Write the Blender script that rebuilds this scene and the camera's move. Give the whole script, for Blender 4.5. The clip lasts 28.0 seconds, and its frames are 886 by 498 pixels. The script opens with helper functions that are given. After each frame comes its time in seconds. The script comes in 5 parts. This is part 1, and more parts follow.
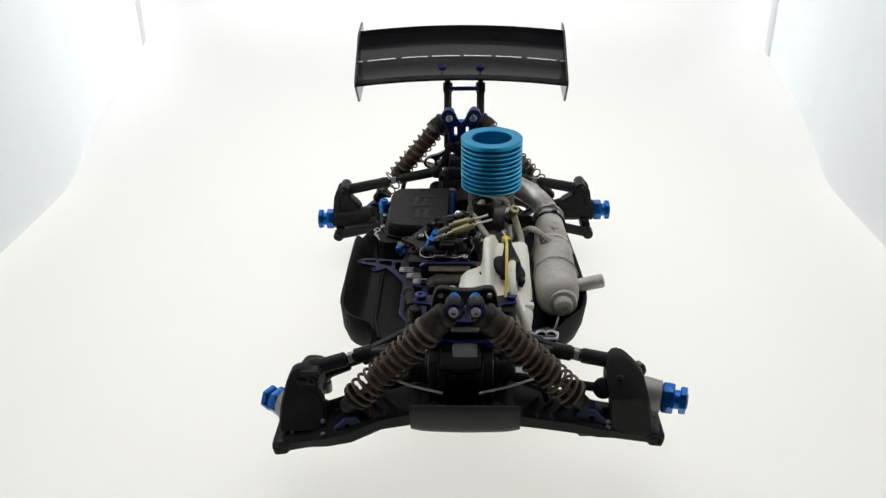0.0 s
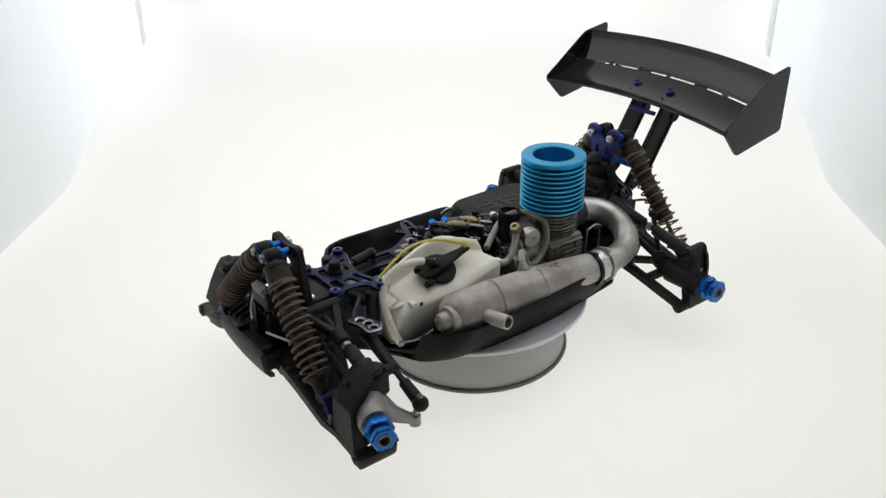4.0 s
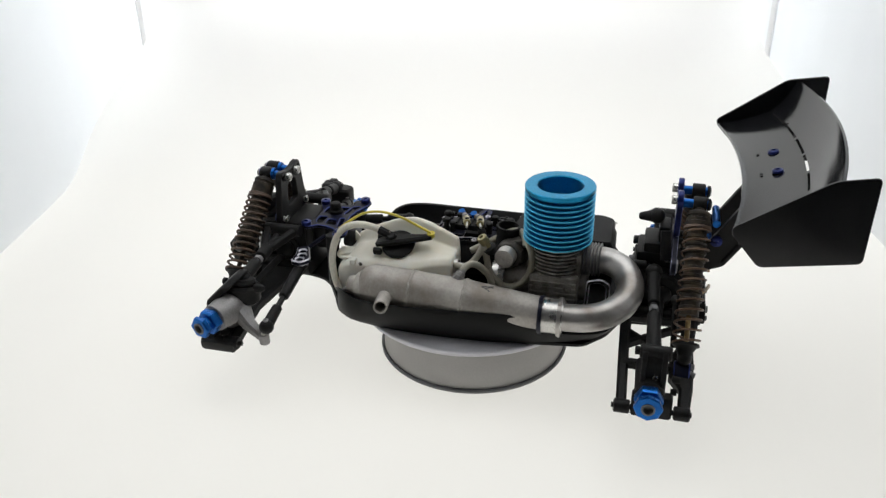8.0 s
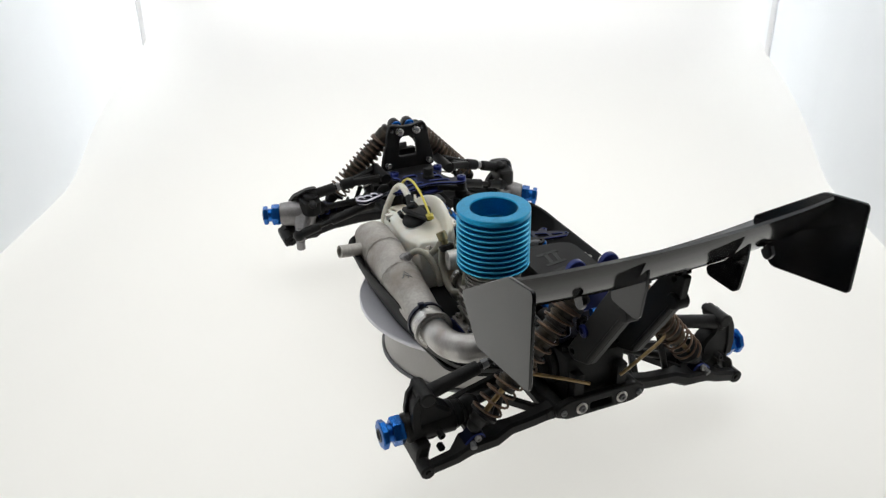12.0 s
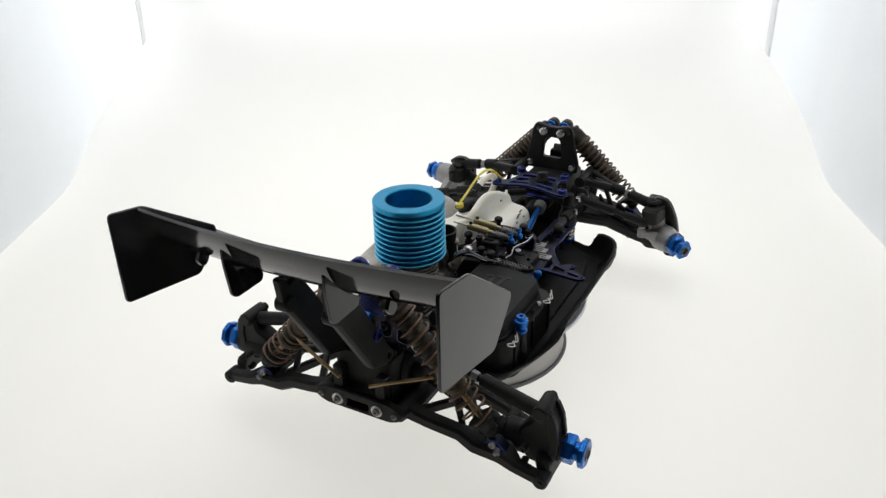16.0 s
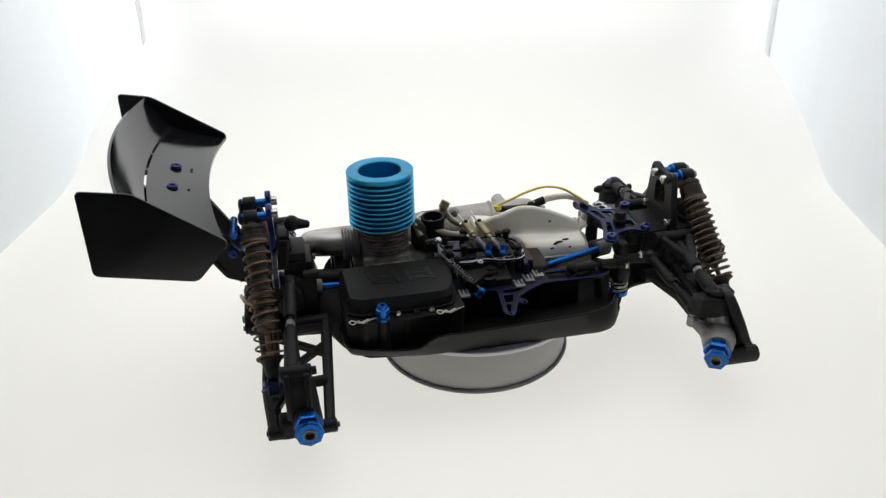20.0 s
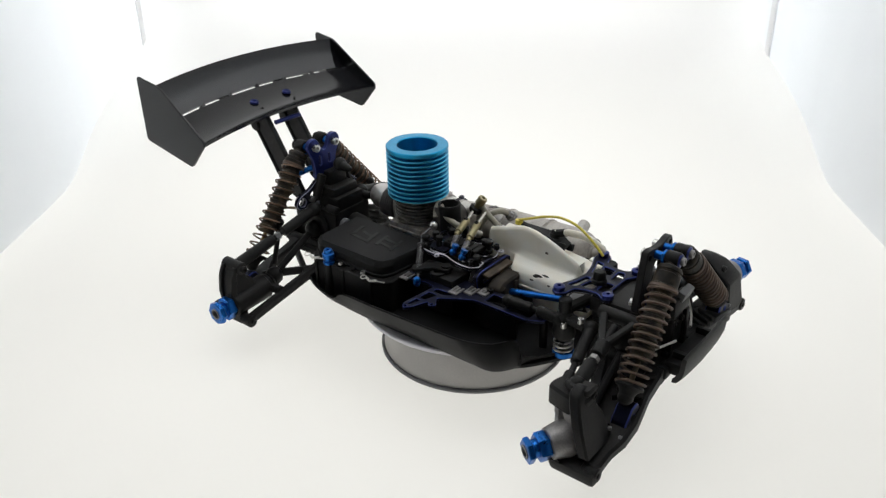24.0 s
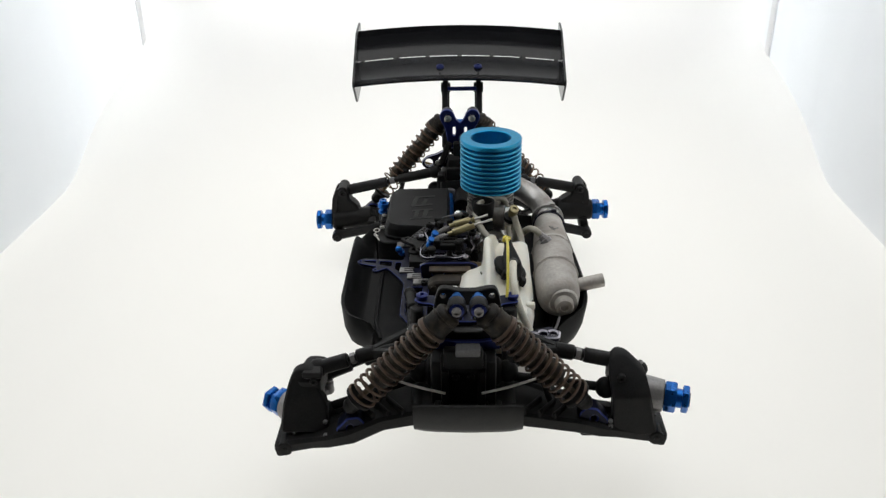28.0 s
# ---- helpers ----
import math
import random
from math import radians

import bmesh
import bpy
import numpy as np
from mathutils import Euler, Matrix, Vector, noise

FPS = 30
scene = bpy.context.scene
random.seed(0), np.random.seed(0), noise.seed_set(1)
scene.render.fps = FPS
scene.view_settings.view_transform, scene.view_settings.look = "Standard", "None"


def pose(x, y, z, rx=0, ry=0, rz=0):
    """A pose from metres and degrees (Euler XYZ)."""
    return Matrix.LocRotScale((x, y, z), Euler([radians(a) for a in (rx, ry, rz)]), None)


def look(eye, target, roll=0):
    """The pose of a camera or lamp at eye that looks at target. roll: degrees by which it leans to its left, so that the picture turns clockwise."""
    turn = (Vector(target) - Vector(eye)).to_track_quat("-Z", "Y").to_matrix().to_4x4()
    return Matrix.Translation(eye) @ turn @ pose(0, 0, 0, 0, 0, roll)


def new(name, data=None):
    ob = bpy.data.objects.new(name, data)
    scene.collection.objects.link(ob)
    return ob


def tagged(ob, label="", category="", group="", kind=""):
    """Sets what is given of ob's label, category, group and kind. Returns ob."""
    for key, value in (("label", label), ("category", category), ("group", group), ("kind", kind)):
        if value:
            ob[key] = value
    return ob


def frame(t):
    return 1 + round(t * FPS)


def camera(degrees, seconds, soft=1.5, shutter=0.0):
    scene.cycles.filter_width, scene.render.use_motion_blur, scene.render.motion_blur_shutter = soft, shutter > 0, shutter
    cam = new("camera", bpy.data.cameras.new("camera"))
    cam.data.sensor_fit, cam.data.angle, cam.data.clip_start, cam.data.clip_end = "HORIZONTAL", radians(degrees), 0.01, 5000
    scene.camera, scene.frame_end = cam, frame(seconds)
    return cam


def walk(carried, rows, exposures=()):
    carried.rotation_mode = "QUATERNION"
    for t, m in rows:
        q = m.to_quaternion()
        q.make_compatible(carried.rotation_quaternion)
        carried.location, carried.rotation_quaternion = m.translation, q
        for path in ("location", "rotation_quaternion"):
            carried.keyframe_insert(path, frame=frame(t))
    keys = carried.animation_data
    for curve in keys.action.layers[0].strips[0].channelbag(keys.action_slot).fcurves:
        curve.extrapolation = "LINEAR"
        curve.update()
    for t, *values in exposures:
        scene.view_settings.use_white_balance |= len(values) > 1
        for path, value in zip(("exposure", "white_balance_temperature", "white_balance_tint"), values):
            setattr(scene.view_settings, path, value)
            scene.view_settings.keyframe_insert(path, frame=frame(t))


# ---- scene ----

from mathutils.geometry import tessellate_polygon

# One fixed camera looks into a white light tent; the model car turns on a turntable.
TURN_RATE = 12.8033          # degrees a second, clockwise from above
cam = camera(55.5, 28.0, soft=1.35)
EYE = pose(0, -0.6423, 0.4252, 0, 0, 2.277) @ pose(0, 0, 0, 62.4855, 0, 0) @ pose(0, 0, 0, 0, 0, -1.087)
walk(cam, [(0.0, EYE), (28.0, EYE)])

# ---------------------------------------------------------------- world and light
world = bpy.data.worlds.new("world")
scene.world = world
world.use_nodes = True
world.node_tree.nodes["Background"].inputs[0].default_value = (0.9, 0.95, 1.0, 1)
world.node_tree.nodes["Background"].inputs[1].default_value = 0.08
scene.view_settings.exposure = 0.0


def area(name, at, target, sx, sy, watts, colour):
    d = bpy.data.lights.new(name, "AREA")
    d.shape, d.size, d.size_y, d.energy, d.color = "RECTANGLE", sx, sy, watts, colour
    ob = new(name, d)
    ob.matrix_world = look(at, target)
    return ob


# softboxes above and beside the tent's inside; lamps under and behind the translucent sweep sheet shine through it
area("tent_lamp_top", (-0.04, 0.12, 1.08), (-0.04, 0.121, 0), 0.8, 0.8, 2.8, (1.0, 0.99, 0.97))
area("tent_lamp_left", (-0.505, 0.22, 0.66), (0, 0.22, 0.35), 0.7, 0.6, 1.2, (0.95, 0.98, 1.0))
area("tent_lamp_right", (0.43, 0.22, 0.66), (0, 0.22, 0.35), 0.7, 0.6, 1.6, (0.95, 0.98, 1.0))
area("table_lamp_below", (-0.04, 0.10, -0.35), (-0.04, 0.101, 0), 1.1, 1.5, 7.5, (1.0, 0.985, 0.93))
# unseen lamps outside the side walls, added to brighten the walls' rear
area("side_lamp_left", (-0.86, 0.74, 0.48), (0, 0.66, 0.46), 0.5, 1.0, 15.5, (0.96, 0.985, 1.0))
area("side_lamp_right", (0.785, 0.74, 0.48), (0, 0.66, 0.46), 0.5, 1.0, 10.5, (0.96, 0.985, 1.0))
area("back_lamp", (-0.04, 1.15, 0.22), (-0.04, 0, 0.24), 1.1, 0.9, 6.0, (1.0, 1.0, 1.0))


# ---------------------------------------------------------------- materials
def material(name, colour, rough=0.5, metal=0.0, vary=0.15, grain=900.0, bump=0.1, dirt=None, dirt_amount=0.0,
             dirt_scale=60.0, subsurface=0.0, coat=0.0, transmission=0.0, spec=0.5):
    """Principled surface with fine grain, soft variation and, where given, a second dirt colour in blotches."""
    m = bpy.data.materials.new(name)
    m.use_nodes = True
    nt = m.node_tree
    b = nt.nodes["Principled BSDF"]
    n = nt.nodes.new
    tc = n("ShaderNodeTexCoord")

    def noise_tex(scale, detail):
        t = n("ShaderNodeTexNoise")
        t.inputs["Scale"].default_value, t.inputs["Detail"].default_value = scale, detail
        nt.links.new(tc.outputs["Object"], t.inputs["Vector"])
        return t

    fine, broad = noise_tex(grain, 3), noise_tex(dirt_scale, 5)
    ramp = n("ShaderNodeValToRGB")
    lo = [max(0, c * (1 - vary)) for c in colour]
    hi = [min(1, c * (1 + vary)) for c in colour]
    ramp.color_ramp.elements[0].color, ramp.color_ramp.elements[1].color = (*lo, 1), (*hi, 1)
    ramp.color_ramp.elements[0].position, ramp.color_ramp.elements[1].position = 0.3, 0.7
    nt.links.new(fine.outputs["Fac"], ramp.inputs["Fac"])
    out = ramp.outputs["Color"]
    if dirt:
        mask = n("ShaderNodeValToRGB")
        mask.color_ramp.elements[0].position, mask.color_ramp.elements[1].position = 0.42, 0.72
        nt.links.new(broad.outputs["Fac"], mask.inputs["Fac"])
        scale = n("ShaderNodeMath")
        scale.operation = "MULTIPLY"
        scale.inputs[1].default_value = dirt_amount
        nt.links.new(mask.outputs["Color"], scale.inputs[0])
        mix = n("ShaderNodeMix")
        mix.data_type = "RGBA"
        nt.links.new(scale.outputs[0], mix.inputs["Factor"])
        nt.links.new(out, mix.inputs["A"])
        mix.inputs["B"].default_value = (*dirt, 1)
        out = mix.outputs["Result"]
    nt.links.new(out, b.inputs["Base Color"])
    rr = n("ShaderNodeMapRange")
    rr.inputs["To Min"].default_value, rr.inputs["To Max"].default_value = max(0.02, rough - 0.1), min(1, rough + 0.1)
    nt.links.new(broad.outputs["Fac"], rr.inputs["Value"])
    nt.links.new(rr.outputs["Result"], b.inputs["Roughness"])
    b.inputs["Metallic"].default_value = metal
    b.inputs["Specular IOR Level"].default_value = spec
    b.inputs["Subsurface Weight"].default_value = subsurface
    b.inputs["Subsurface Radius"].default_value = (0.006, 0.005, 0.004)
    b.inputs["Coat Weight"].default_value = coat
    b.inputs["Transmission Weight"].default_value = transmission
    if bump:
        bp = n("ShaderNodeBump")
        bp.inputs["Strength"].default_value, bp.inputs["Distance"].default_value = bump, 0.0004
        nt.links.new(fine.outputs["Fac"], bp.inputs["Height"])
        nt.links.new(bp.outputs["Normal"], b.inputs["Normal"])
    return m


PLASTIC = material("black_nylon", (0.0108, 0.0107, 0.0110), 0.50, spec=0.18, dirt=(0.0235, 0.0215, 0.0195), dirt_amount=0.5, bump=0.25, vary=0.3)
CAKED = material("dark_caked_casing", (0.022, 0.018, 0.014), 0.65, spec=0.3, bump=0.3, dirt=(0.062, 0.047, 0.033), dirt_amount=0.7, dirt_scale=90)
GUARD = material("black_guard_plastic", (0.0070, 0.0071, 0.0075), 0.55, spec=0.17, dirt=(0.0115, 0.011, 0.0105), dirt_amount=0.5, bump=0.15, dirt_scale=35)
WING = material("glossy_black_wing", (0.0075, 0.0076, 0.0092), 0.11, spec=0.38, bump=0.02, dirt=(0.013, 0.013, 0.014), dirt_amount=0.45, dirt_scale=25)
END_PLATE = material("satin_black_end_plate", (0.0080, 0.0081, 0.0095), 0.18, spec=0.42, bump=0.03, dirt=(0.012, 0.012, 0.0125), dirt_amount=0.5, dirt_scale=30)
BLUE = material("bright_blue_anodised", (0.006, 0.115, 0.42), 0.30, 0.75, bump=0.05, dirt=(0.005, 0.065, 0.26), dirt_amount=0.6, dirt_scale=150)
NAVY = material("dark_blue_anodised", (0.009, 0.018, 0.12), 0.33, 0.6, bump=0.05, dirt=(0.012, 0.015, 0.045), dirt_amount=0.55)
# chamfers of the blue plates, paler than their faces
TRAY_EDGE = material("paler_blue_chamfer", (0.034, 0.052, 0.22), 0.38, 0.5, bump=0.02)
INK = material("blue_black_anodised", (0.008, 0.009, 0.022), 0.35, 0.5, bump=0.05)
BLUE_EDGE = material("pale_blue_chamfer", (0.30, 0.31, 0.44), 0.45, 0.5, bump=0.02)
EDGE = material("bare_chamfer", (0.62, 0.60, 0.66), 0.35, 0.7, bump=0.02)
CYAN = material("cyan_anodised", (0.012, 0.27, 0.50), 0.36, 0.85, bump=0.05, dirt=(0.05, 0.29, 0.42), dirt_amount=0.5, dirt_scale=90)
# Paler than CYAN: light caught by the fin edges, put into the colour
CYAN_RIM = material("lit_cyan_fin_rim", (0.05, 0.37, 0.55), 0.32, 0.85, bump=0.05)
STEEL = material("bright_steel", (0.55, 0.54, 0.52), 0.28, 0.9, bump=0.05)
CAST = material("cast_aluminium", (0.32, 0.30, 0.275), 0.5, 0.35, bump=0.3, dirt=(0.10, 0.083, 0.066), dirt_amount=0.85, dirt_scale=120)
GRIMY = material("grimy_dark_casting", (0.10, 0.092, 0.082), 0.5, 0.35, bump=0.3, dirt=(0.03, 0.026, 0.022), dirt_amount=0.8, dirt_scale=110)
DUSTY = material("dust_brown_casing", (0.055, 0.043, 0.031), 0.65, spec=0.3, bump=0.3, dirt=(0.15, 0.112, 0.078), dirt_amount=0.75, dirt_scale=90)
PIPE = material("dull_pipe_aluminium", (0.415, 0.39, 0.36), 0.5, 0.3, bump=0.35, vary=0.12, grain=420, dirt=(0.20, 0.168, 0.138), dirt_amount=0.85, dirt_scale=34)
HEADER = material("burnished_header", (0.47, 0.455, 0.44), 0.36, 0.75, bump=0.06, vary=0.06, dirt=(0.19, 0.16, 0.138), dirt_amount=0.8, dirt_scale=46)
SPINDLE = material("grey_spindle_metal", (0.27, 0.26, 0.26), 0.45, 0.5, bump=0.15, dirt=(0.15, 0.14, 0.13), dirt_amount=0.6)
TANK = material("milky_nylon_tank", (0.80, 0.78, 0.71), 0.40, bump=0.05, vary=0.02, subsurface=0.3, dirt=(0.70, 0.64, 0.49), dirt_amount=0.65, dirt_scale=34)
HOSE = material("milky_silicone_hose", (0.70, 0.67, 0.58), 0.3, bump=0.03, subsurface=0.3)
YELLOW = material("yellow_plastic", (0.64, 0.53, 0.06), 0.4, bump=0.03)
SPRING = material("dusty_spring", (0.080, 0.052, 0.038), 0.55, 0.25, dirt=(0.145, 0.092, 0.060), dirt_amount=0.75, dirt_scale=140, bump=0.2)
REAR_SPRING = material("copper_brown_spring", (0.135, 0.080, 0.050), 0.42, 0.5, dirt=(0.075, 0.050, 0.036), dirt_amount=0.7, dirt_scale=120, bump=0.15)
SHOCK = material("dusty_shock_body", (0.020, 0.015, 0.011), 0.6, 0.1, dirt=(0.125, 0.088, 0.047), dirt_amount=0.85, dirt_scale=70, bump=0.25)
CAP = material("dusty_shock_cap", (0.012, 0.010, 0.008), 0.6, spec=0.3, dirt=(0.075, 0.056, 0.037), dirt_amount=0.75, dirt_scale=110, bump=0.3)
WIRE = material("satin_spring_wire", (0.52, 0.50, 0.47), 0.42, 0.5, bump=0.05)
SCUFFED = material("scuffed_bumper_plastic", (0.020, 0.020, 0.020), 0.55, spec=0.3, dirt=(0.035, 0.034, 0.032), dirt_amount=0.7, dirt_scale=60, bump=0.25)
MARK = material("satin_black_mark", (0.0105, 0.0105, 0.0108), 0.42, spec=0.2, bump=0.05)
# Darkened copy of NAVY; offsets the top light on plates that face up
DIMMED_NAVY = material("dimmed_blue_anodised", (0.0034, 0.0052, 0.022), 0.45, 0.3, spec=0.25, bump=0.05, dirt=(0.007, 0.007, 0.012), dirt_amount=0.6)
STAINED = material("fuel_stained_nylon", (0.20, 0.14, 0.075), 0.4, bump=0.05, subsurface=0.1, dirt=(0.07, 0.05, 0.03), dirt_amount=0.7)
AGED_HOSE = material("stained_silicone_hose", (0.36, 0.34, 0.28), 0.35, bump=0.05, subsurface=0.2, dirt=(0.22, 0.20, 0.15), dirt_amount=0.6)
STAIN = material("black_fuel_smudge", (0.035, 0.028, 0.02), 0.6, bump=0.1, dirt=(0.10, 0.085, 0.06), dirt_amount=0.7, dirt_scale=300)
BRASS = material("brass", (0.25, 0.17, 0.08), 0.4, 0.8, bump=0.05, dirt=(0.10, 0.07, 0.04), dirt_amount=0.6)
OLIVE = material("aged_brass_fitting", (0.28, 0.24, 0.13), 0.4, 0.7, bump=0.08)
RUBBER = material("black_rubber", (0.008, 0.008, 0.008), 0.65, spec=0.25, bump=0.1)
PAPER = material("white_sweep_sheet", (0.92, 0.915, 0.90), 0.75, bump=0.02, vary=0.006, dirt=(0.90, 0.89, 0.87), dirt_amount=0.6, dirt_scale=3, spec=0.2, grain=300)


def make_translucent(m, share, colour):
    """Lets part of the light that falls on a thin sheet's far side shine through it."""
    nt = m.node_tree
    tr, mix = nt.nodes.new("ShaderNodeBsdfTranslucent"), nt.nodes.new("ShaderNodeMixShader")
    tr.inputs["Color"].default_value = (*colour, 1)
    mix.inputs[0].default_value = share
    nt.links.new(nt.nodes["Principled BSDF"].outputs[0], mix.inputs[1])
    nt.links.new(tr.outputs[0], mix.inputs[2])
    nt.links.new(mix.outputs[0], nt.nodes["Material Output"].inputs["Surface"])


make_translucent(PAPER, 0.56, (0.93, 0.925, 0.905))
ROOM = material("dim_room_wall", (0.10, 0.10, 0.105), 0.9, bump=0.05)
FABRIC = material("white_tent_fabric", (0.945, 0.955, 0.965), 0.85, bump=0.08, vary=0.008, dirt=(0.93, 0.94, 0.95), dirt_amount=0.6, dirt_scale=4, spec=0.1, grain=700)
make_translucent(FABRIC, 0.3, (0.93, 0.95, 0.97))
SEAM = material("grey_tent_seam", (0.84, 0.84, 0.85), 0.8, bump=0.1, vary=0.05)
TABLE = material("grey_turntable_plastic", (0.46, 0.445, 0.43), 0.5, bump=0.05, vary=0.05, dirt=(0.40, 0.39, 0.375), dirt_amount=0.5, dirt_scale=18)
PLATTER = material("silver_platter", (0.66, 0.65, 0.69), 0.32, 0.2, bump=0.03, vary=0.03, dirt=(0.56, 0.55, 0.58), dirt_amount=0.4, dirt_scale=22)
RIM = material("dark_grey_rim", (0.14, 0.14, 0.145), 0.5, bump=0.05)


# ---------------------------------------------------------------- mesh tools (millimetres)
def vec(p):
    return Vector(p)


def basis(d):
    d = vec(d).normalized()
    u = d.orthogonal().normalized() if abs(d.z) > 0.999 else Vector((0, 0, 1)).cross(d).normalized()
    return u, d.cross(u), d


def skin(bm, rings, cap=True, closed=False):
    """Faces between rings of points, with flat ends."""
    vs = [[bm.verts.new(p) for p in ring] for ring in rings]
    n = len(vs[0])
    pairs = list(zip(vs, vs[1:])) + ([(vs[-1], vs[0])] if closed else [])
    for a, b in pairs:
        for i in range(n):
            j = (i + 1) % n
            bm.faces.new((a[i], a[j], b[j], b[i]))
    if cap and not closed:
        bm.faces.new(vs[0][::-1])
        bm.faces.new(vs[-1])
    return bm


def ring_points(c, u, v, r, n, turn=0.0):
    return [c + u * (r * math.cos(turn + 2 * math.pi * i / n)) + v * (r * math.sin(turn + 2 * math.pi * i / n)) for i in range(n)]


def lathe(bm, origin, axis, profile, n=24, closed=False):
    """Turned body: profile of (distance along the axis, radius)."""
    u, v, d = basis(axis)
    o = vec(origin)
    return skin(bm, [ring_points(o + d * h, u, v, max(r, 0.01), n) for h, r in profile], closed=closed)


def cyl(bm, a, b, r, r2=None, n=16, bev=0.0):
    a, b = vec(a), vec(b)
    h = (b - a).length
    r2 = r if r2 is None else r2
    if bev:
        prof = [(0, r - bev), (bev, r), (h - bev, r2), (h, r2 - bev)]
    else:
        prof = [(0, r), (h, r2)]
    return lathe(bm, a, b - a, prof, n)


def pipe_ring(bm, a, b, r_out, r_in, n=20):
    """Open tube with wall thickness."""
    h = (vec(b) - vec(a)).length
    return lathe(bm, a, vec(b) - vec(a), [(0, r_in), (0, r_out), (h, r_out), (h, r_in)], n, closed=True)


def smooth_path(pts, k=6):
    """Catmull-Rom through the points."""
    p = [vec(q) for q in pts]
    p = [p[0] * 2 - p[1]] + p + [p[-1] * 2 - p[-2]]
    out = []
    for i in range(1, len(p) - 2):
        for s in range(k):
            t = s / k
            out.append(0.5 * (2 * p[i] + (p[i + 1] - p[i - 1]) * t + (2 * p[i - 1] - 5 * p[i] + 4 * p[i + 1] - p[i + 2]) * t * t
                              + (3 * p[i] - p[i - 1] - 3 * p[i + 1] + p[i + 2]) * t ** 3))
    return out + [p[-2]]


def tube(bm, pts, r, n=10):
    pts = [vec(q) for q in pts]
    rs = r if isinstance(r, (list, tuple)) else [r] * len(pts)
    d0 = (pts[1] - pts[0]).normalized()
    u = d0.orthogonal().normalized()
    rings = []
    for i, c in enumerate(pts):
        d = (pts[min(i + 1, len(pts) - 1)] - pts[max(i - 1, 0)]).normalized()
        u = (u - d * u.dot(d)).normalized()
        rings.append(ring_points(c, u, d.cross(u), rs[i], n))
    return skin(bm, rings)


def coil(bm, a, b, r, wire, turns, n=5, per=16):
    a, b = vec(a), vec(b)
    u, v, d = basis(b - a)
    k = int(turns * per)
    pts = [a.lerp(b, i / k) + u * (r * math.cos(2 * math.pi * i / per)) + v * (r * math.sin(2 * math.pi * i / per)) for i in range(k + 1)]
    return tube(bm, pts, wire, n)


def merge(bm, other):
    me = bpy.data.meshes.new("scratch")
    other.to_mesh(me)
    other.free()
    bm.from_mesh(me)
    bpy.data.meshes.remove(me)
    return bm


def box(bm, c, size, rot=(0, 0, 0), bev=1.0):
    b = bmesh.new()
    bmesh.ops.create_cube(b, size=1)
    bmesh.ops.scale(b, vec=size, verts=b.verts)
    if bev:
        bmesh.ops.bevel(b, geom=b.edges[:], offset=min(bev, min(size) * 0.4), segments=2, profile=0.6, affect="EDGES")
    bmesh.ops.transform(b, matrix=pose(*c, *rot), verts=b.verts)
    return merge(bm, b)


def bar(bm, a, b, w, h, w2=None, h2=None, bev=1.2):
    """Beam of rectangular section w wide and h high from a to b, tapering to w2, h2."""
    a, b = vec(a), vec(b)
    u, v, d = basis(b - a)
    w2, h2 = w2 or w, h2 or h

    def sect(c, w, h):
        e = min(bev, w * 0.3, h * 0.3)
        x, y = w / 2, h / 2
        return [c + u * i + v * j for i, j in ((x - e, -y), (x, -y + e), (x, y - e), (x - e, y), (-x + e, y), (-x, y - e), (-x, -y + e), (-x + e, -y))]

    return skin(bm, [sect(a, w, h), sect(b, w2, h2)])


def beam(bm, stations, bev=1.5):
    """One solid beam through stations of (point, width, height)."""
    pts = [vec(p) for p, _, _ in stations]
    rings = []
    for i, (p, w, h) in enumerate(stations):
        u, v, d = basis(pts[min(i + 1, len(pts) - 1)] - pts[max(i - 1, 0)])
        e, x, y = min(bev, w * 0.3, h * 0.3), w / 2, h / 2
        rings.append([pts[i] + u * a + v * b for a, b in ((x - e, -y), (x, -y + e), (x, y - e), (x - e, y), (-x + e, y), (-x, y - e), (-x, -y + e), (-x + e, -y))])
    return skin(bm, rings)


def ball(bm, c, r, n=12, squash=1.0):
    prof = [(-r * squash * math.cos(math.pi * i / 8), r * math.sin(math.pi * i / 8)) for i in range(9)]
    return lathe(bm, c, (0, 0, 1), prof, n)


AXES = {"xy": ((1, 0, 0), (0, 1, 0), (0, 0, 1)), "xz": ((1, 0, 0), (0, 0, 1), (0, 1, 0)), "yz": ((0, 1, 0), (0, 0, 1), (1, 0, 0))}


def circ(u, v, r, n=12):
    return [(u + r * math.cos(2 * math.pi * i / n), v + r * math.sin(2 * math.pi * i / n)) for i in range(n)]


def rounded(poly, r=3.0, k=3):
    """A polygon with its corners rounded."""
    out, n = [], len(poly)
    for i in range(n):
        p, a, b = (Vector(poly[j % n]) for j in (i, i - 1, i + 1))
        ea, eb = (a - p), (b - p)
        q = min(r, ea.length * 0.45, eb.length * 0.45)
        s, e = p + ea.normalized() * q, p + eb.normalized() * q
        for j in range(k + 1):
            t = j / k
            out.append(tuple(s * (1 - t) ** 2 + p * 2 * t * (1 - t) + e * t * t))
    return out


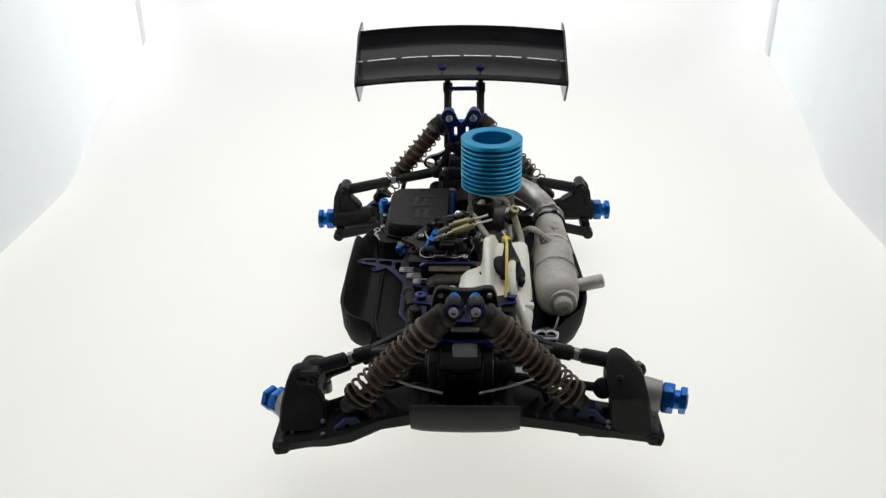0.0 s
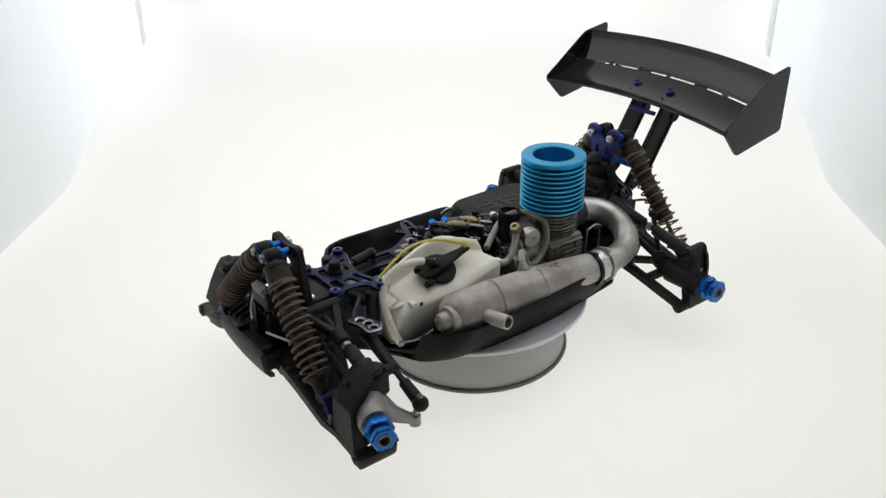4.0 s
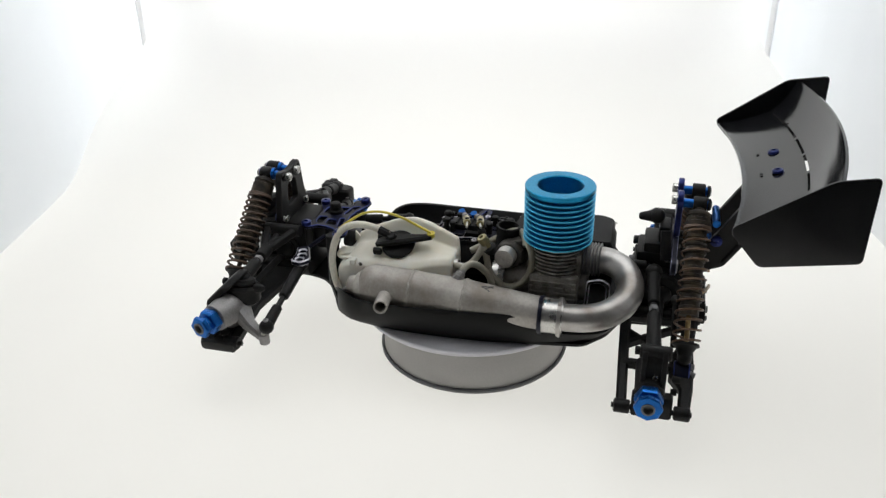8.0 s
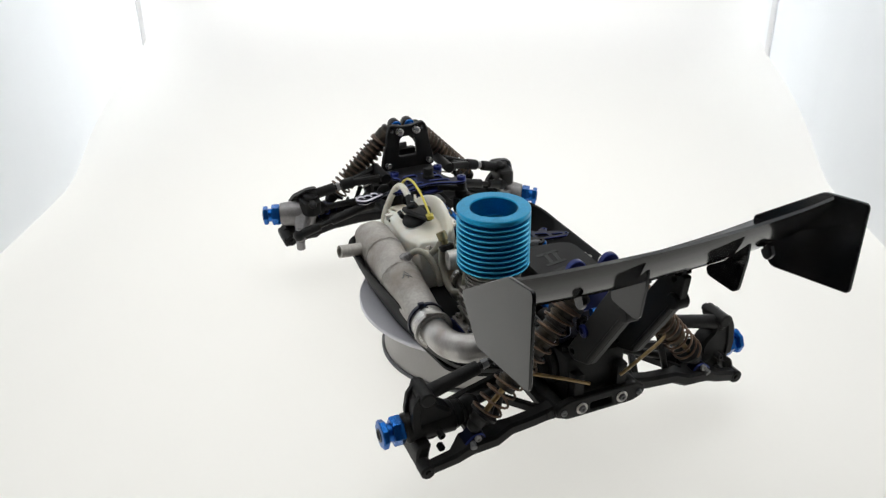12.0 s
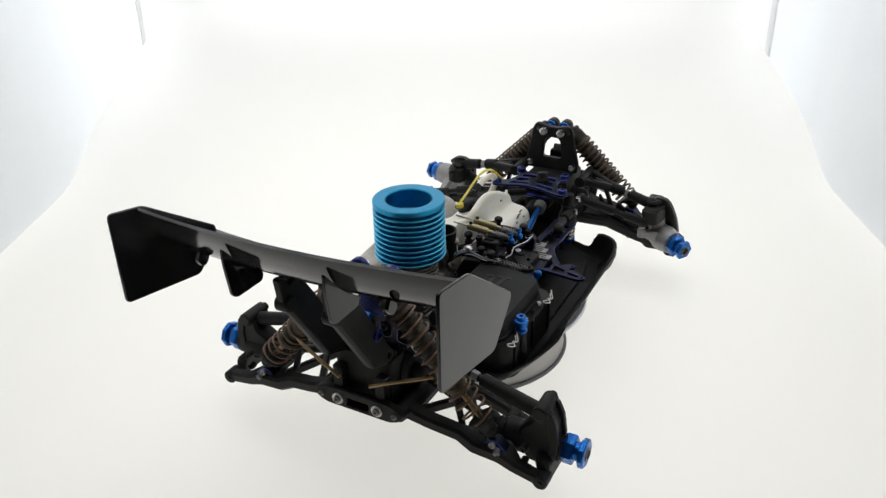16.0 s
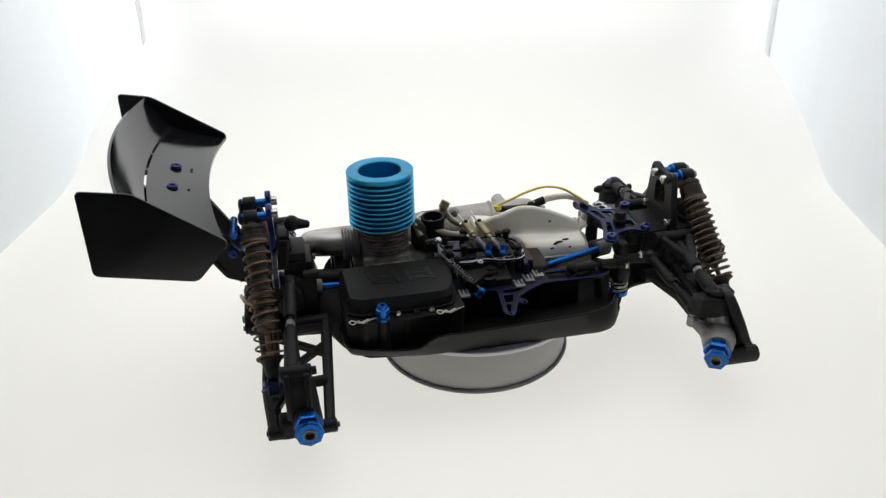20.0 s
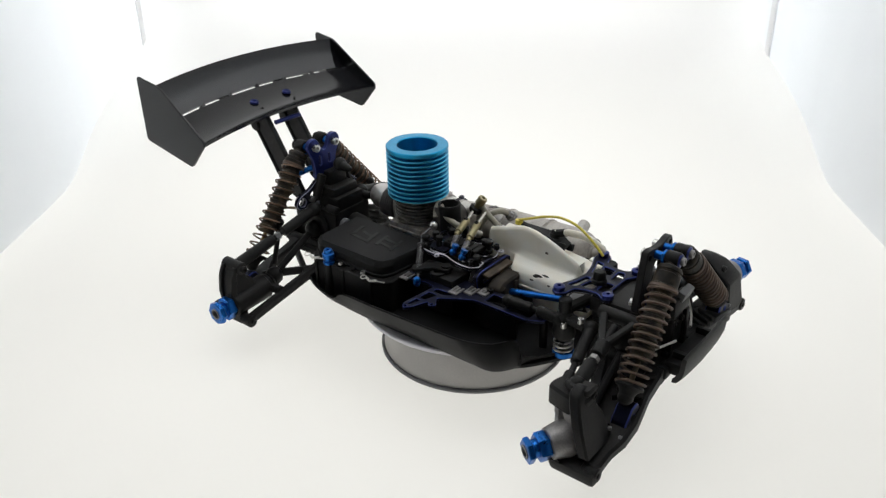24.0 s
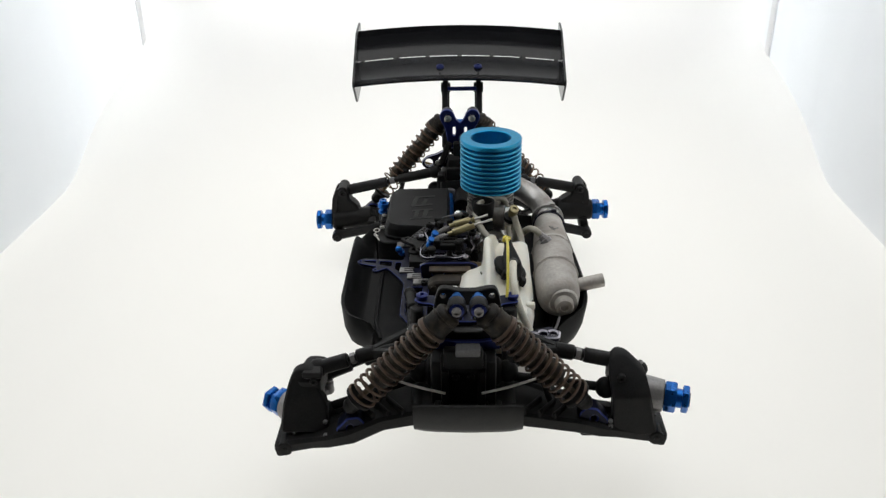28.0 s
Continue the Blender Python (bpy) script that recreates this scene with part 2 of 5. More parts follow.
def inset(loop, c):
    """A loop moved c towards its left-hand side."""
    out, n = [], len(loop)
    for i in range(n):
        p, a, b = (Vector(loop[j % n]) for j in (i, i - 1, i + 1))
        d, e = (p - a), (b - p)
        d = d.normalized() if d.length > 1e-6 else e.normalized()
        e = e.normalized() if e.length > 1e-6 else d
        m = Vector((-d.y - e.y, d.x + e.x))
        m = m.normalized() if m.length > 1e-6 else Vector((-d.y, d.x))
        out.append(tuple(p + m * min(c / max(0.35, m.dot(Vector((-d.y, d.x)))), c * 2)))
    return out


def turned(loop):
    return sum(loop[i - 1][0] * loop[i][1] - loop[i][0] * loop[i - 1][1] for i in range(len(loop)))


def plate(bm, poly, lo, hi, axes="xy", holes=(), m=None, chamfer=0.0):
    """A flat part cut from sheet, from lo to hi along the third axis, with holes; its chamfers take the second material."""
    u, v, w = (vec(a) for a in AXES[axes])
    loops = [list(poly) if turned(poly) > 0 else list(poly)[::-1]] + [list(h)[::-1] if turned(h) > 0 else list(h) for h in holes]
    c = chamfer
    caps = [inset(l, c) for l in loops] if c else loops
    flat = [p for l in caps for p in l]
    tris = tessellate_polygon([[Vector((a, b, 0)) for a, b in l] for l in caps])
    b = bmesh.new()

    def layer(ls, h):
        return [[b.verts.new(u * p[0] + v * p[1] + w * h) for p in l] for l in ls]

    bot, top = layer(caps, lo), layer(caps, hi)
    fb, ft = [q for l in bot for q in l], [q for l in top for q in l]
    for t in tris:
        b.faces.new([fb[i] for i in t])
        b.faces.new([ft[i] for i in reversed(t)])
    walls = [bot, layer(loops, lo + c), layer(loops, hi - c), top] if c else [bot, top]
    for k, (la, lb) in enumerate(zip(walls, walls[1:])):
        for x, y in zip(la, lb):
            for i in range(len(x)):
                j = (i + 1) % len(x)
                f = b.faces.new((x[i], x[j], y[j], y[i]))
                f.material_index = 1 if c and k != 1 else 0
    bmesh.ops.recalc_face_normals(b, faces=b.faces[:])
    if m is not None:
        bmesh.ops.transform(b, matrix=m, verts=b.verts)
    return merge(bm, b)


CENTRE = {}


def part(name, bm, mat, parent=None, label="", scale=0.001, angle=38, recalc=True):
    """Links a bmesh (in millimetres) as ONE mesh object under a thing or a part; its origin is its middle."""
    if recalc:
        bmesh.ops.recalc_face_normals(bm, faces=bm.faces[:])
    pts = [v.co for v in bm.verts]
    mid = Vector([(min(p[i] for p in pts) + max(p[i] for p in pts)) / 2 for i in range(3)])
    bmesh.ops.translate(bm, vec=-mid, verts=bm.verts)
    bmesh.ops.scale(bm, vec=(scale,) * 3, verts=bm.verts)
    bm.normal_update()
    for f in bm.faces:
        f.smooth = True
    for e in bm.edges:
        if len(e.link_faces) == 2:
            e.smooth = e.calc_face_angle(0) < radians(angle)
    me = bpy.data.meshes.new(name)
    bm.to_mesh(me)
    bm.free()
    for one in (mat if isinstance(mat, (list, tuple)) else (mat,)):
        me.materials.append(one)
    ob = new(name, me)
    mid = mid * scale
    CENTRE[ob] = mid
    ob.location = mid - CENTRE.get(parent, Vector((0, 0, 0)))
    ob.parent = parent
    if label:
        tagged(ob, label)
    return ob


def fresh():
    return bmesh.new()


# ---------------------------------------------------------------- the light tent
XL, XR = -0.521, 0.445          # inner faces of the side walls
# height of the sheet along the tent: where its edges curl up beside the walls, and along its middle
EDGE_Y = [-0.5, 0.30, 0.345, 0.38, 0.45, 0.535, 0.59, 0.64, 0.68, 0.71, 0.735, 0.752, 0.765, 0.775, 0.78]
EDGE_Z = [0.0, 0.0, 0.003, 0.016, 0.052, 0.074, 0.083, 0.092, 0.108, 0.133, 0.17, 0.22, 0.30, 0.45, 1.12]
MID_Z = [0.0, 0.0, 0.0008, 0.0025, 0.009, 0.022, 0.035, 0.052, 0.074, 0.102, 0.14, 0.20, 0.29, 0.45, 1.12]


def build_tent():
    # floor sheet that sweeps up into the back
    bm = fresh()
    ts = np.linspace(0, 1, len(EDGE_Y))
    fine = np.linspace(0, 1, 71)
    soft = lambda v: np.convolve(np.pad(np.interp(fine, ts, v), 4, mode="reflect", reflect_type="odd"), np.hanning(11)[1:-1] / np.hanning(11).sum(), "valid")
    ys, ze, zm = soft(EDGE_Y), soft(EDGE_Z), soft(MID_Z)
    rows = []
    for y, a, b in zip(ys, ze, zm):
        row = []
        for f in np.linspace(-1, 1, 33):
            k = abs(f) ** 6
            row.append(bm.verts.new((XL + 0.0015 + (XR - XL - 0.003) * (f + 1) / 2, y, max(0.0, a * k + b * (1 - k)))))
        rows.append(row)
    for a, b in zip(rows, rows[1:]):
        for i in range(32):
            bm.faces.new((a[i], a[i + 1], b[i + 1], b[i]))
    sheet = part("floor", bm, PAPER, scale=1.0, angle=80)
    tagged(sheet, "seamless white sheet sweeping up from floor to back wall", "backdrop", kind="structure")
    for name, x0, x1, lab in (("wall_west", XL - 0.012, XL, "white translucent fabric side wall of light tent"),
                              ("wall_east", XR, XR + 0.012, "white translucent fabric side wall of light tent")):
        bm = fresh()
        ways = np.linspace(-0.5, 0.78, 97)
        out = -1 if x0 < -0.3 else 1
        inner, outer = (x1, x0) if out < 0 else (x0, x1)
        fold = lambda y, z: 0.0022 * max(0.0, math.sin(y * 34 + 2.0 * z)) ** 3 + 0.0016 * max(0.0, math.sin(y * 61 - 3.1 * z + 1.2)) ** 4
        rings = []
        for y in ways:
            heights = np.linspace(-0.06, 1.14, 9)
            rings.append([Vector((inner + out * fold(y, z), y, z)) for z in heights] + [Vector((outer, y, 1.14)), Vector((outer, y, -0.06))])
        skin(bm, rings)
        tagged(part(name, bm, FABRIC, scale=1.0, angle=60), lab, "tent wall", kind="structure")
    bm = fresh()
    box(bm, (-0.038, 0.14, 1.146), (0.99, 1.28, 0.012), bev=0.002)
    tagged(part("ceiling", bm, FABRIC, scale=1.0), "white fabric ceiling of light tent", "ceiling", kind="structure")
    # the dim room before the open front of the tent
    for name, c, size in (("wall_south", (-0.04, -2.0, 0.6), (3.2, 0.05, 2.6)), ("room_wall_west", (-1.6, -1.25, 0.6), (0.05, 1.5, 2.6)),
                          ("room_wall_east", (1.5, -1.25, 0.6), (0.05, 1.5, 2.6)), ("room_floor", (-0.04, -1.25, -0.72), (3.2, 1.5, 0.05))):
        bm = fresh()
        box(bm, c, size, bev=0.005)
        tagged(part(name, bm, ROOM, scale=1.0), "plain dim room surface before the open tent", "wall", kind="structure")
    # grey seams in the rear corners of the side walls
    for x, y, w in ((XL + 0.001, 0.679, 0.017), (XR - 0.001, 0.635, 0.018)):
        bm = fresh()
        box(bm, (x, y, 0.56), (0.003, w, 1.1), bev=0.0008)
        tagged(part("trim", bm, SEAM, scale=1.0), "grey vertical seam strip in the tent wall", "seam", kind="structure")


def build_turntable():
    base = new("turntable")
    tagged(base, "round grey turntable with silver platter and dark rim", "turntable")
    bm = fresh()
    lathe(bm, (1, -1.5, 0), (0, 0, 1), [(1.5, 70), (1.5, 80.1), (3.5, 80.6), (38, 77.4), (43, 74), (43, 60)], 96)
    part("base", bm, TABLE, base, "grey plastic drum")
    bm = fresh()
    lathe(bm, (1, -1.5, 0), (0, 0, 1), [(0.2, 79.4), (0.2, 82.6), (1.0, 83.2), (2.6, 83.2), (3.4, 82.4), (3.4, 79.4)], 96, closed=True)
    part("rim", bm, RIM, base, "dark grey bottom rim")
    bm = fresh()
    lathe(bm, (0, 0, 0), (0, 0, 1), [(43.2, 60), (44, 92), (46, 97.5), (48.2, 99.6), (50.2, 99.6), (51.0, 98.6), (51.0, 40)], 96)
    platter = part("platter", bm, PLATTER, base, "silver-grey rotating platter")
    return platter


# ---------------------------------------------------------------- the model car (x: exhaust side, y: towards the tail, millimetres)
CX = -8.0                       # the car's middle line, beside the turntable's axis


def side_x(s, d):
    return CX + s * d


def screw(parent, a, b, r=2.6, mat=STEEL, name="screw"):
    """Socket-head screw: its head from a to b, with a recess in the end b."""
    bm = fresh()
    h = (vec(b) - vec(a)).length
    lathe(bm, a, vec(b) - vec(a), [(0, r * 0.9), (0.2, r), (h - 0.4, r), (h, r * 0.85), (h, r * 0.5), (h - h * 0.5, r * 0.48), (h - h * 0.5, 0.02)], 10)
    return part(name, bm, mat, parent)


def build_chassis(car):
    half = [(18, -187), (19, -150), (23, -135), (32, -124), (49, -114), (62, -105), (77, -90), (84, -60), (84, 60), (78, 104), (60, 120), (36, 130), (31, 188)]
    poly = [(side_x(1, x), y) for x, y in half] + [(side_x(-1, x), y) for x, y in reversed(half)]
    bm = fresh()
    plate(bm, rounded(poly, 5), 51.2, 54.4, "xy", chamfer=0.5)
    part("chassis_plate", bm, [GUARD, GUARD], car, "black chassis plate")
    top = [(42, -118), (68, -103), (75, -99.5), (92.5, -90.5), (101, -70), (102.5, -35), (103.5, 20), (103, 52), (101, 66), (95, 88), (86, 109), (76, 119), (46, 121)]
    low = [(38, -116), (59, -104), (77, -96), (87.5, -86), (88.5, -68), (88.5, -34), (89, 20), (88.5, 50), (87.5, 66), (83.5, 88), (77.5, 109), (70, 117), (44, 119)]
    zt = [57, 61, 77.5, 80, 79.5, 78.5, 77.5, 76.5, 67, 64.5, 63, 62, 61]
    # on the exhaust side the wall hugs the pipe and stands higher
    pipe_top = [(42, -118), (68, -103), (75, -99), (87, -88), (96.5, -74), (99, -40), (95.5, 20), (93, 48), (91, 62), (87, 84), (80, 106), (68, 121), (46, 129)]
    pipe_low = [(38, -116), (58, -106), (70, -102), (80, -88), (85, -71), (89, -34), (88.5, 20), (85, 48), (82, 66), (77.5, 86), (69, 108), (56, 119), (44, 123)]
    pipe_zt = [57, 61, 76, 79.5, 80.5, 80.5, 81, 81.5, 78, 68, 65, 63, 61]
    for s in (1, -1):
        if s > 0:
            top_line, low_line, heights = pipe_top, pipe_low, pipe_zt
        else:
            top_line, low_line, heights = top, low, zt
        tp = smooth_path([(x, y, z) for (x, y), z in zip(top_line, heights)], 3)
        lp = smooth_path([(x, y, 53.5) for x, y in low_line], 3)
        rings = []
        for a, b in zip(tp, lp):
            out = (a - b)
            flat_out = Vector((out.x, out.y, 0))
            flat_out = flat_out.normalized() if flat_out.length > 0.1 else Vector((1, 0, 0))
            inn = flat_out * -2.2
            full = 3.2 * min(1.0, max(0.0, (-b.y - 66) / 16)) * min(1.0, max(0.0, (b.x - 56) / 16))
            floor_in = b - flat_out * 14
            sect = [floor_in + Vector((0, 0, -1.2)), b + Vector((0, 0, -1.8)), b + out * 0.12 + flat_out * (2.0 + full), b + out * 0.5 + flat_out * (2.4 + full), a + flat_out * 0.6, a + Vector((0, 0, 0.8)),
                    a + inn, b + out * 0.5 + flat_out * 0.2, b + out * 0.12 - flat_out * 0.6, b + inn + Vector((0, 0, 0.8)), floor_in + Vector((0, 0, 0.8))]
            rings.append([Vector((side_x(s, p.x - (0 if s > 0 else 4)), p.y, p.z)) for p in sect])
        bm = fresh()
        skin(bm, rings)
        part("side_guard", bm, GUARD, car, "black moulded plastic side guard", angle=50)
        # lengthwise step along the guard's floor
        bm = fresh()
        beam(bm, [((side_x(s, 66), -86, 55), 3, 3), ((side_x(s, 72), -60, 55.4), 3, 3.6), ((side_x(s, 73), 20, 55.4), 3, 3.6), ((side_x(s, 68), 100, 55), 3, 3)], 0.6)
        part("guard_step", bm, GUARD, car)


def build_receiver_box(car):
    body = fresh()
    poly = [(-24, 27), (-79, 25), (-86, 35), (-86, 107), (-77, 117), (-24, 118)]
    plate(body, rounded(poly, 4), 54.5, 84, "xy", chamfer=0.8)
    b = part("receiver_box", body, [PLASTIC, PLASTIC], car, "black plastic radio box")
    # lid with sloping outer flank
    lid = fresh()
    lo = rounded([(-21, 25), (-68, 30), (-77, 34), (-80, 42), (-80, 106), (-74, 116), (-21, 117.5)], 2)
    mid = rounded([(-21.6, 25.6), (-67.6, 30.8), (-76, 34.8), (-78.8, 42.4), (-78.8, 105.6), (-73.2, 115.2), (-21.6, 116.8)], 2)
    hi = rounded([(-23, 27), (-66.5, 32.5), (-74, 36.5), (-76.4, 43.4), (-76.4, 104.6), (-71.4, 113.4), (-23, 115)], 1.5)
    skin(lid, [[Vector((*p, z)) for p in q] for q, z in ((lo, 84.3), (lo, 86.4), (mid, 87.0), (mid, 93.5), (hi, 97.4), ([(x * 0.985 - 0.7, y * 0.985 + 1) for x, y in hi], 98.0))])
    part("lid", lid, GUARD, b, "black lid with raised plain mark", angle=25)
    # raised emblem as plain strokes
    strokes = (((-56, 45), (-36, 48)), ((-52, 45), (-50, 62)), ((-44, 46), (-42, 63)), ((-55, 62), (-36, 65)), ((-56, 72), (-37, 76)), ((-55, 72), (-52, 93)), ((-46, 75), (-43, 88)), ((-54, 92), (-35, 95)))
    for (x0, y0), (x1, y1) in strokes:
        em = fresh()
        bar(em, (x0, y0, 98.1), (x1, y1, 98.1), 3.6, 0.5, bev=0.15)
        part("emblem_stroke", em, MARK, b)
    for y in (39, 106):
        wire = fresh()
        pts = [(-83, y - 12, 85.5), (-86, y - 6, 86), (-89, y, 85.5), (-86.5, y + 3, 86.5), (-90, y + 7, 86), (-87, y + 10, 86.5), (-84.5, y + 7, 86), (-88, y + 2, 85.6), (-85, y - 5, 86.4)]
        tube(wire, smooth_path(pts, 4), 0.5, 6)
        part("body_clip", wire, WIRE, b, "bent silver wire clip")
    for y in (52, 64, 78):
        screw(b, (-82.5, y, 85.5), (-82.5, y, 87.6), 2.2, STEEL if y != 64 else PLASTIC)
    post = fresh()
    cyl(post, (-84.5, 90, 55), (-84.5, 90, 86), 5.2, 4.6, 14)
    box(post, (-80, 90, 70), (8, 4, 28))
    part("antenna_post", post, PLASTIC, b)
    mount = fresh()
    lathe(mount, (-84.5, 90, 84), (0, 0, 1), [(0, 3), (0, 5), (2, 5), (2.5, 3.6), (5, 3.4), (5.6, 5.2), (9.5, 5.2), (10, 3.8), (12.5, 3.8), (13, 3.2), (13, 1.6), (9, 1.6)], 12)
    part("antenna_mount", mount, BLUE, b, "bright blue anodised antenna mount")
    # ribs and lugs along the outer flank
    for y in (40, 72, 104):
        bm = fresh()
        box(bm, (-85.5, y, 72), (4, 3, 24), bev=0.6)
        part("box_rib", bm, PLASTIC, b)


def build_engine(car):
    ex, ey = 17.2, 74.5
    # cooling head: a cap, ten round fins and a core
    core = fresh()
    lathe(core, (ex, ey, 0), (0, 0, 1), [(117.5, 14), (118, 23.6), (159.8, 23.6), (160.4, 27.2), (161.0, 27.8), (164.0, 27.8), (164.7, 27.1), (164.7, 18.6), (163.9, 17.8), (150, 17.6), (150, 0.1)], 64)
    head = part("cooling_head", core, CYAN, car, "cyan anodised round heat-sink head with open bore")
    for i in range(10):
        z = 118.6 + i * 4.2
        bm = fresh()
        lathe(bm, (ex, ey, z), (0, 0, 1), [(0, 23.4), (0.0, 27.4), (0.3, 27.8), (1.1, 27.8), (1.4, 27.4), (1.4, 23.4)], 64, closed=True)
        # outer edge faces take the paler, light-catching cyan
        rim = [f for f in bm.faces if all(math.hypot(v.co.x - ex, v.co.y - ey) > 27.0 for v in f.verts)]
        for f in rim:
            f.material_index = 1
        part("fin", bm, [CYAN, CYAN_RIM], head)
    # finned sleeve below
    bm = fresh()
    prof = [(91, 18)]
    for i in range(8):
        z = 92.5 + i * 3.2
        prof += [(z, 17.5), (z, 21.5), (z + 1.3, 21.5), (z + 1.3, 17.5)]
    prof += [(118.2, 17.5), (118.2, 16)]
    lathe(bm, (ex, ey, 0), (0, 0, 1), prof, 40)
    part("cylinder", bm, CAST, car, "grimy finned aluminium cylinder")
    bm = fresh()
    box(bm, (ex, ey, 80), (42, 40, 26), bev=4)
    case = part("crankcase", bm, CAST, car, "cast aluminium engine crankcase")
    for i in range(4):
        bm = fresh()
        box(bm, (ex, ey, 74 + i * 4.6), (45, 37, 1.6), bev=0.5)
        part("cooling_rib", bm, CAST, case)
    bm = fresh()
    cyl(bm, (ex, ey - 52, 76), (ex, ey - 15, 78), 12, 17, 20)
    part("crank_nose", bm, CAST, case)
    bm = fresh()
    cyl(bm, (ex, ey + 14, 78), (ex, ey + 26, 78), 15, 13, 20, 1)
    part("back_plate", bm, CAST, case)
    bm = fresh()
    box(bm, (ex, ey, 66), (40, 30, 8), bev=1.5)
    part("crankcase_base", bm, CAST, case)
    for sx in (-1, 1):
        bm = fresh()
        box(bm, (ex + sx * 20, ey - 4, 62), (12, 34, 6), bev=1)
        part("mounting_lug", bm, CAST, case)
    for sx, sy in ((-1, -1), (-1, 1), (1, -1), (1, 1)):
        screw(case, (ex + sx * 22, ey - 4 + sy * 12, 65), (ex + sx * 22, ey - 4 + sy * 12, 68.5), 2.8)
    for i, (dy, dz) in enumerate(((-9, 70), (9, 70), (-12, 84), (12, 84))):
        bm = fresh()
        lathe(bm, (ex + 21, ey + dy, dz), (1, 0, 0), [(0, 3.4), (1.8, 3.4), (1.8, 1.7), (0.6, 1.6), (0.6, 0.1)], 14)
        part("bolt_boss", bm, CAST, case)
    # engine mounts
    for sx in (-1, 1):
        bm = fresh()
        plate(bm, rounded([(50, 55), (100, 55), (100, 61), (90, 64), (60, 64), (50, 61)], 2), ex + sx * 22 - 5, ex + sx * 22 + 5, "yz", chamfer=0.5)
        part("engine_mount", bm, [NAVY, NAVY], car, "dark blue engine mount")
    # flywheel and clutch bell
    bm = fresh()
    lathe(bm, (ex, 22, 76), (0, 1, 0), [(0, 4), (0, 14), (6, 15), (6, 18), (11, 18), (11, 5)], 32)
    part("clutch_bell", bm, STEEL, car, "steel clutch bell")
    # black frame behind the crankcase with an opening
    bm = fresh()
    plate(bm, rounded([(99, 56), (120, 56), (120, 91), (112, 95), (101, 92)], 3), 34, 37, "yz", [rounded([(102.5, 60), (116.5, 60), (116.5, 88), (111, 91), (104, 89)], 2)], chamfer=0.9)
    part("rear_brace", bm, [PLASTIC, EDGE], car)
    # carburettor
    cb = fresh()
    lathe(cb, (14, 41, 92), (0, 0, 1), [(0, 9), (4, 10), (20, 10), (22, 9.5), (22, 8)], 20)
    box(cb, (16, 40, 102), (26, 16, 12), bev=3)
    lathe(cb, (18, 37.4, 103), (1, -0.15, 0), [(0, 9), (0.5, 11.2), (10, 11.2), (11, 10.4), (11, 6)], 28)
    carb = part("carburettor", cb, GRIMY, car, "grimy dark cast carburettor body")
    bm = fresh()
    lathe(bm, (10, 31, 94), (-0.02, 0.06, 1), [(0, 7.5), (3, 10), (10, 9.6), (18, 9.2), (22, 9.8), (26, 10.2), (27, 10), (27, 8.4), (12, 7.4), (12, 0.1)], 28)
    part("air_intake", bm, RUBBER, carb, "open black rubber intake")
    bm = fresh()
    lathe(bm, (29, 35.7, 104.4), (1, -0.15, 0), [(0, 6), (0.5, 8.2), (8, 8.2), (9, 7.6), (9, 2.2), (8.4, 2.0), (8.4, 0.1)], 32)
    part("barrel_cap", bm, WIRE, carb, "bright turned aluminium barrel cap")
    bm = fresh()
    tube(bm, [(33, 22, 108), (34, 20, 113), (35.5, 16, 119.5)], [3.0, 3.0, 3.0], 10)
    lathe(bm, (34.4, 19, 115), (0.22, -0.5, 0.85), [(0, 3.4), (0.5, 4.2), (7, 4.2), (7.6, 3.6), (7.6, 2), (5, 2)], 12)
    part("fuel_inlet", bm, OLIVE, carb, "aged brass fuel inlet fitting")
    bm = fresh()
    lathe(bm, (33, 22.5, 107.5), (0.15, -0.35, 0.9), [(0, 5.5), (3, 6.2), (4.5, 6.2), (5.2, 4)], 14)
    part("inlet_nut", bm, RUBBER, carb)
    bm = fresh()
    tube(bm, [(-4, 40, 104), (-9, 38, 107), (-12, 34, 108)], 2.4, 8)
    ball(bm, (-12.5, 33, 108), 3.8)
    part("throttle_arm", bm, STEEL, carb, "steel throttle ball joint")
    # fuel line loop round the carburettor and feed line from the tank
    for pts in (((35, 17, 116), (37, 20, 104), (38, 23, 92), (37, 31, 81), (35, 40, 78), (33, 51, 84), (32, 56, 97), (30, 55, 110), (24, 50, 116), (12, 48, 114), (4, 44, 106)),
                ((40, -6, 96), (42, 2, 95), (41, 9, 100), (38, 14, 107), (36, 17, 113)),
                ((24, 50, 111), (16, 47, 116), (8, 41, 116), (3, 31, 111), (7, 17, 103), (16, 2, 97))):
        bm = fresh()
        tube(bm, smooth_path(pts, 6), 2.8, 10)
        part("fuel_line", bm, AGED_HOSE, car, "stained silicone fuel line")


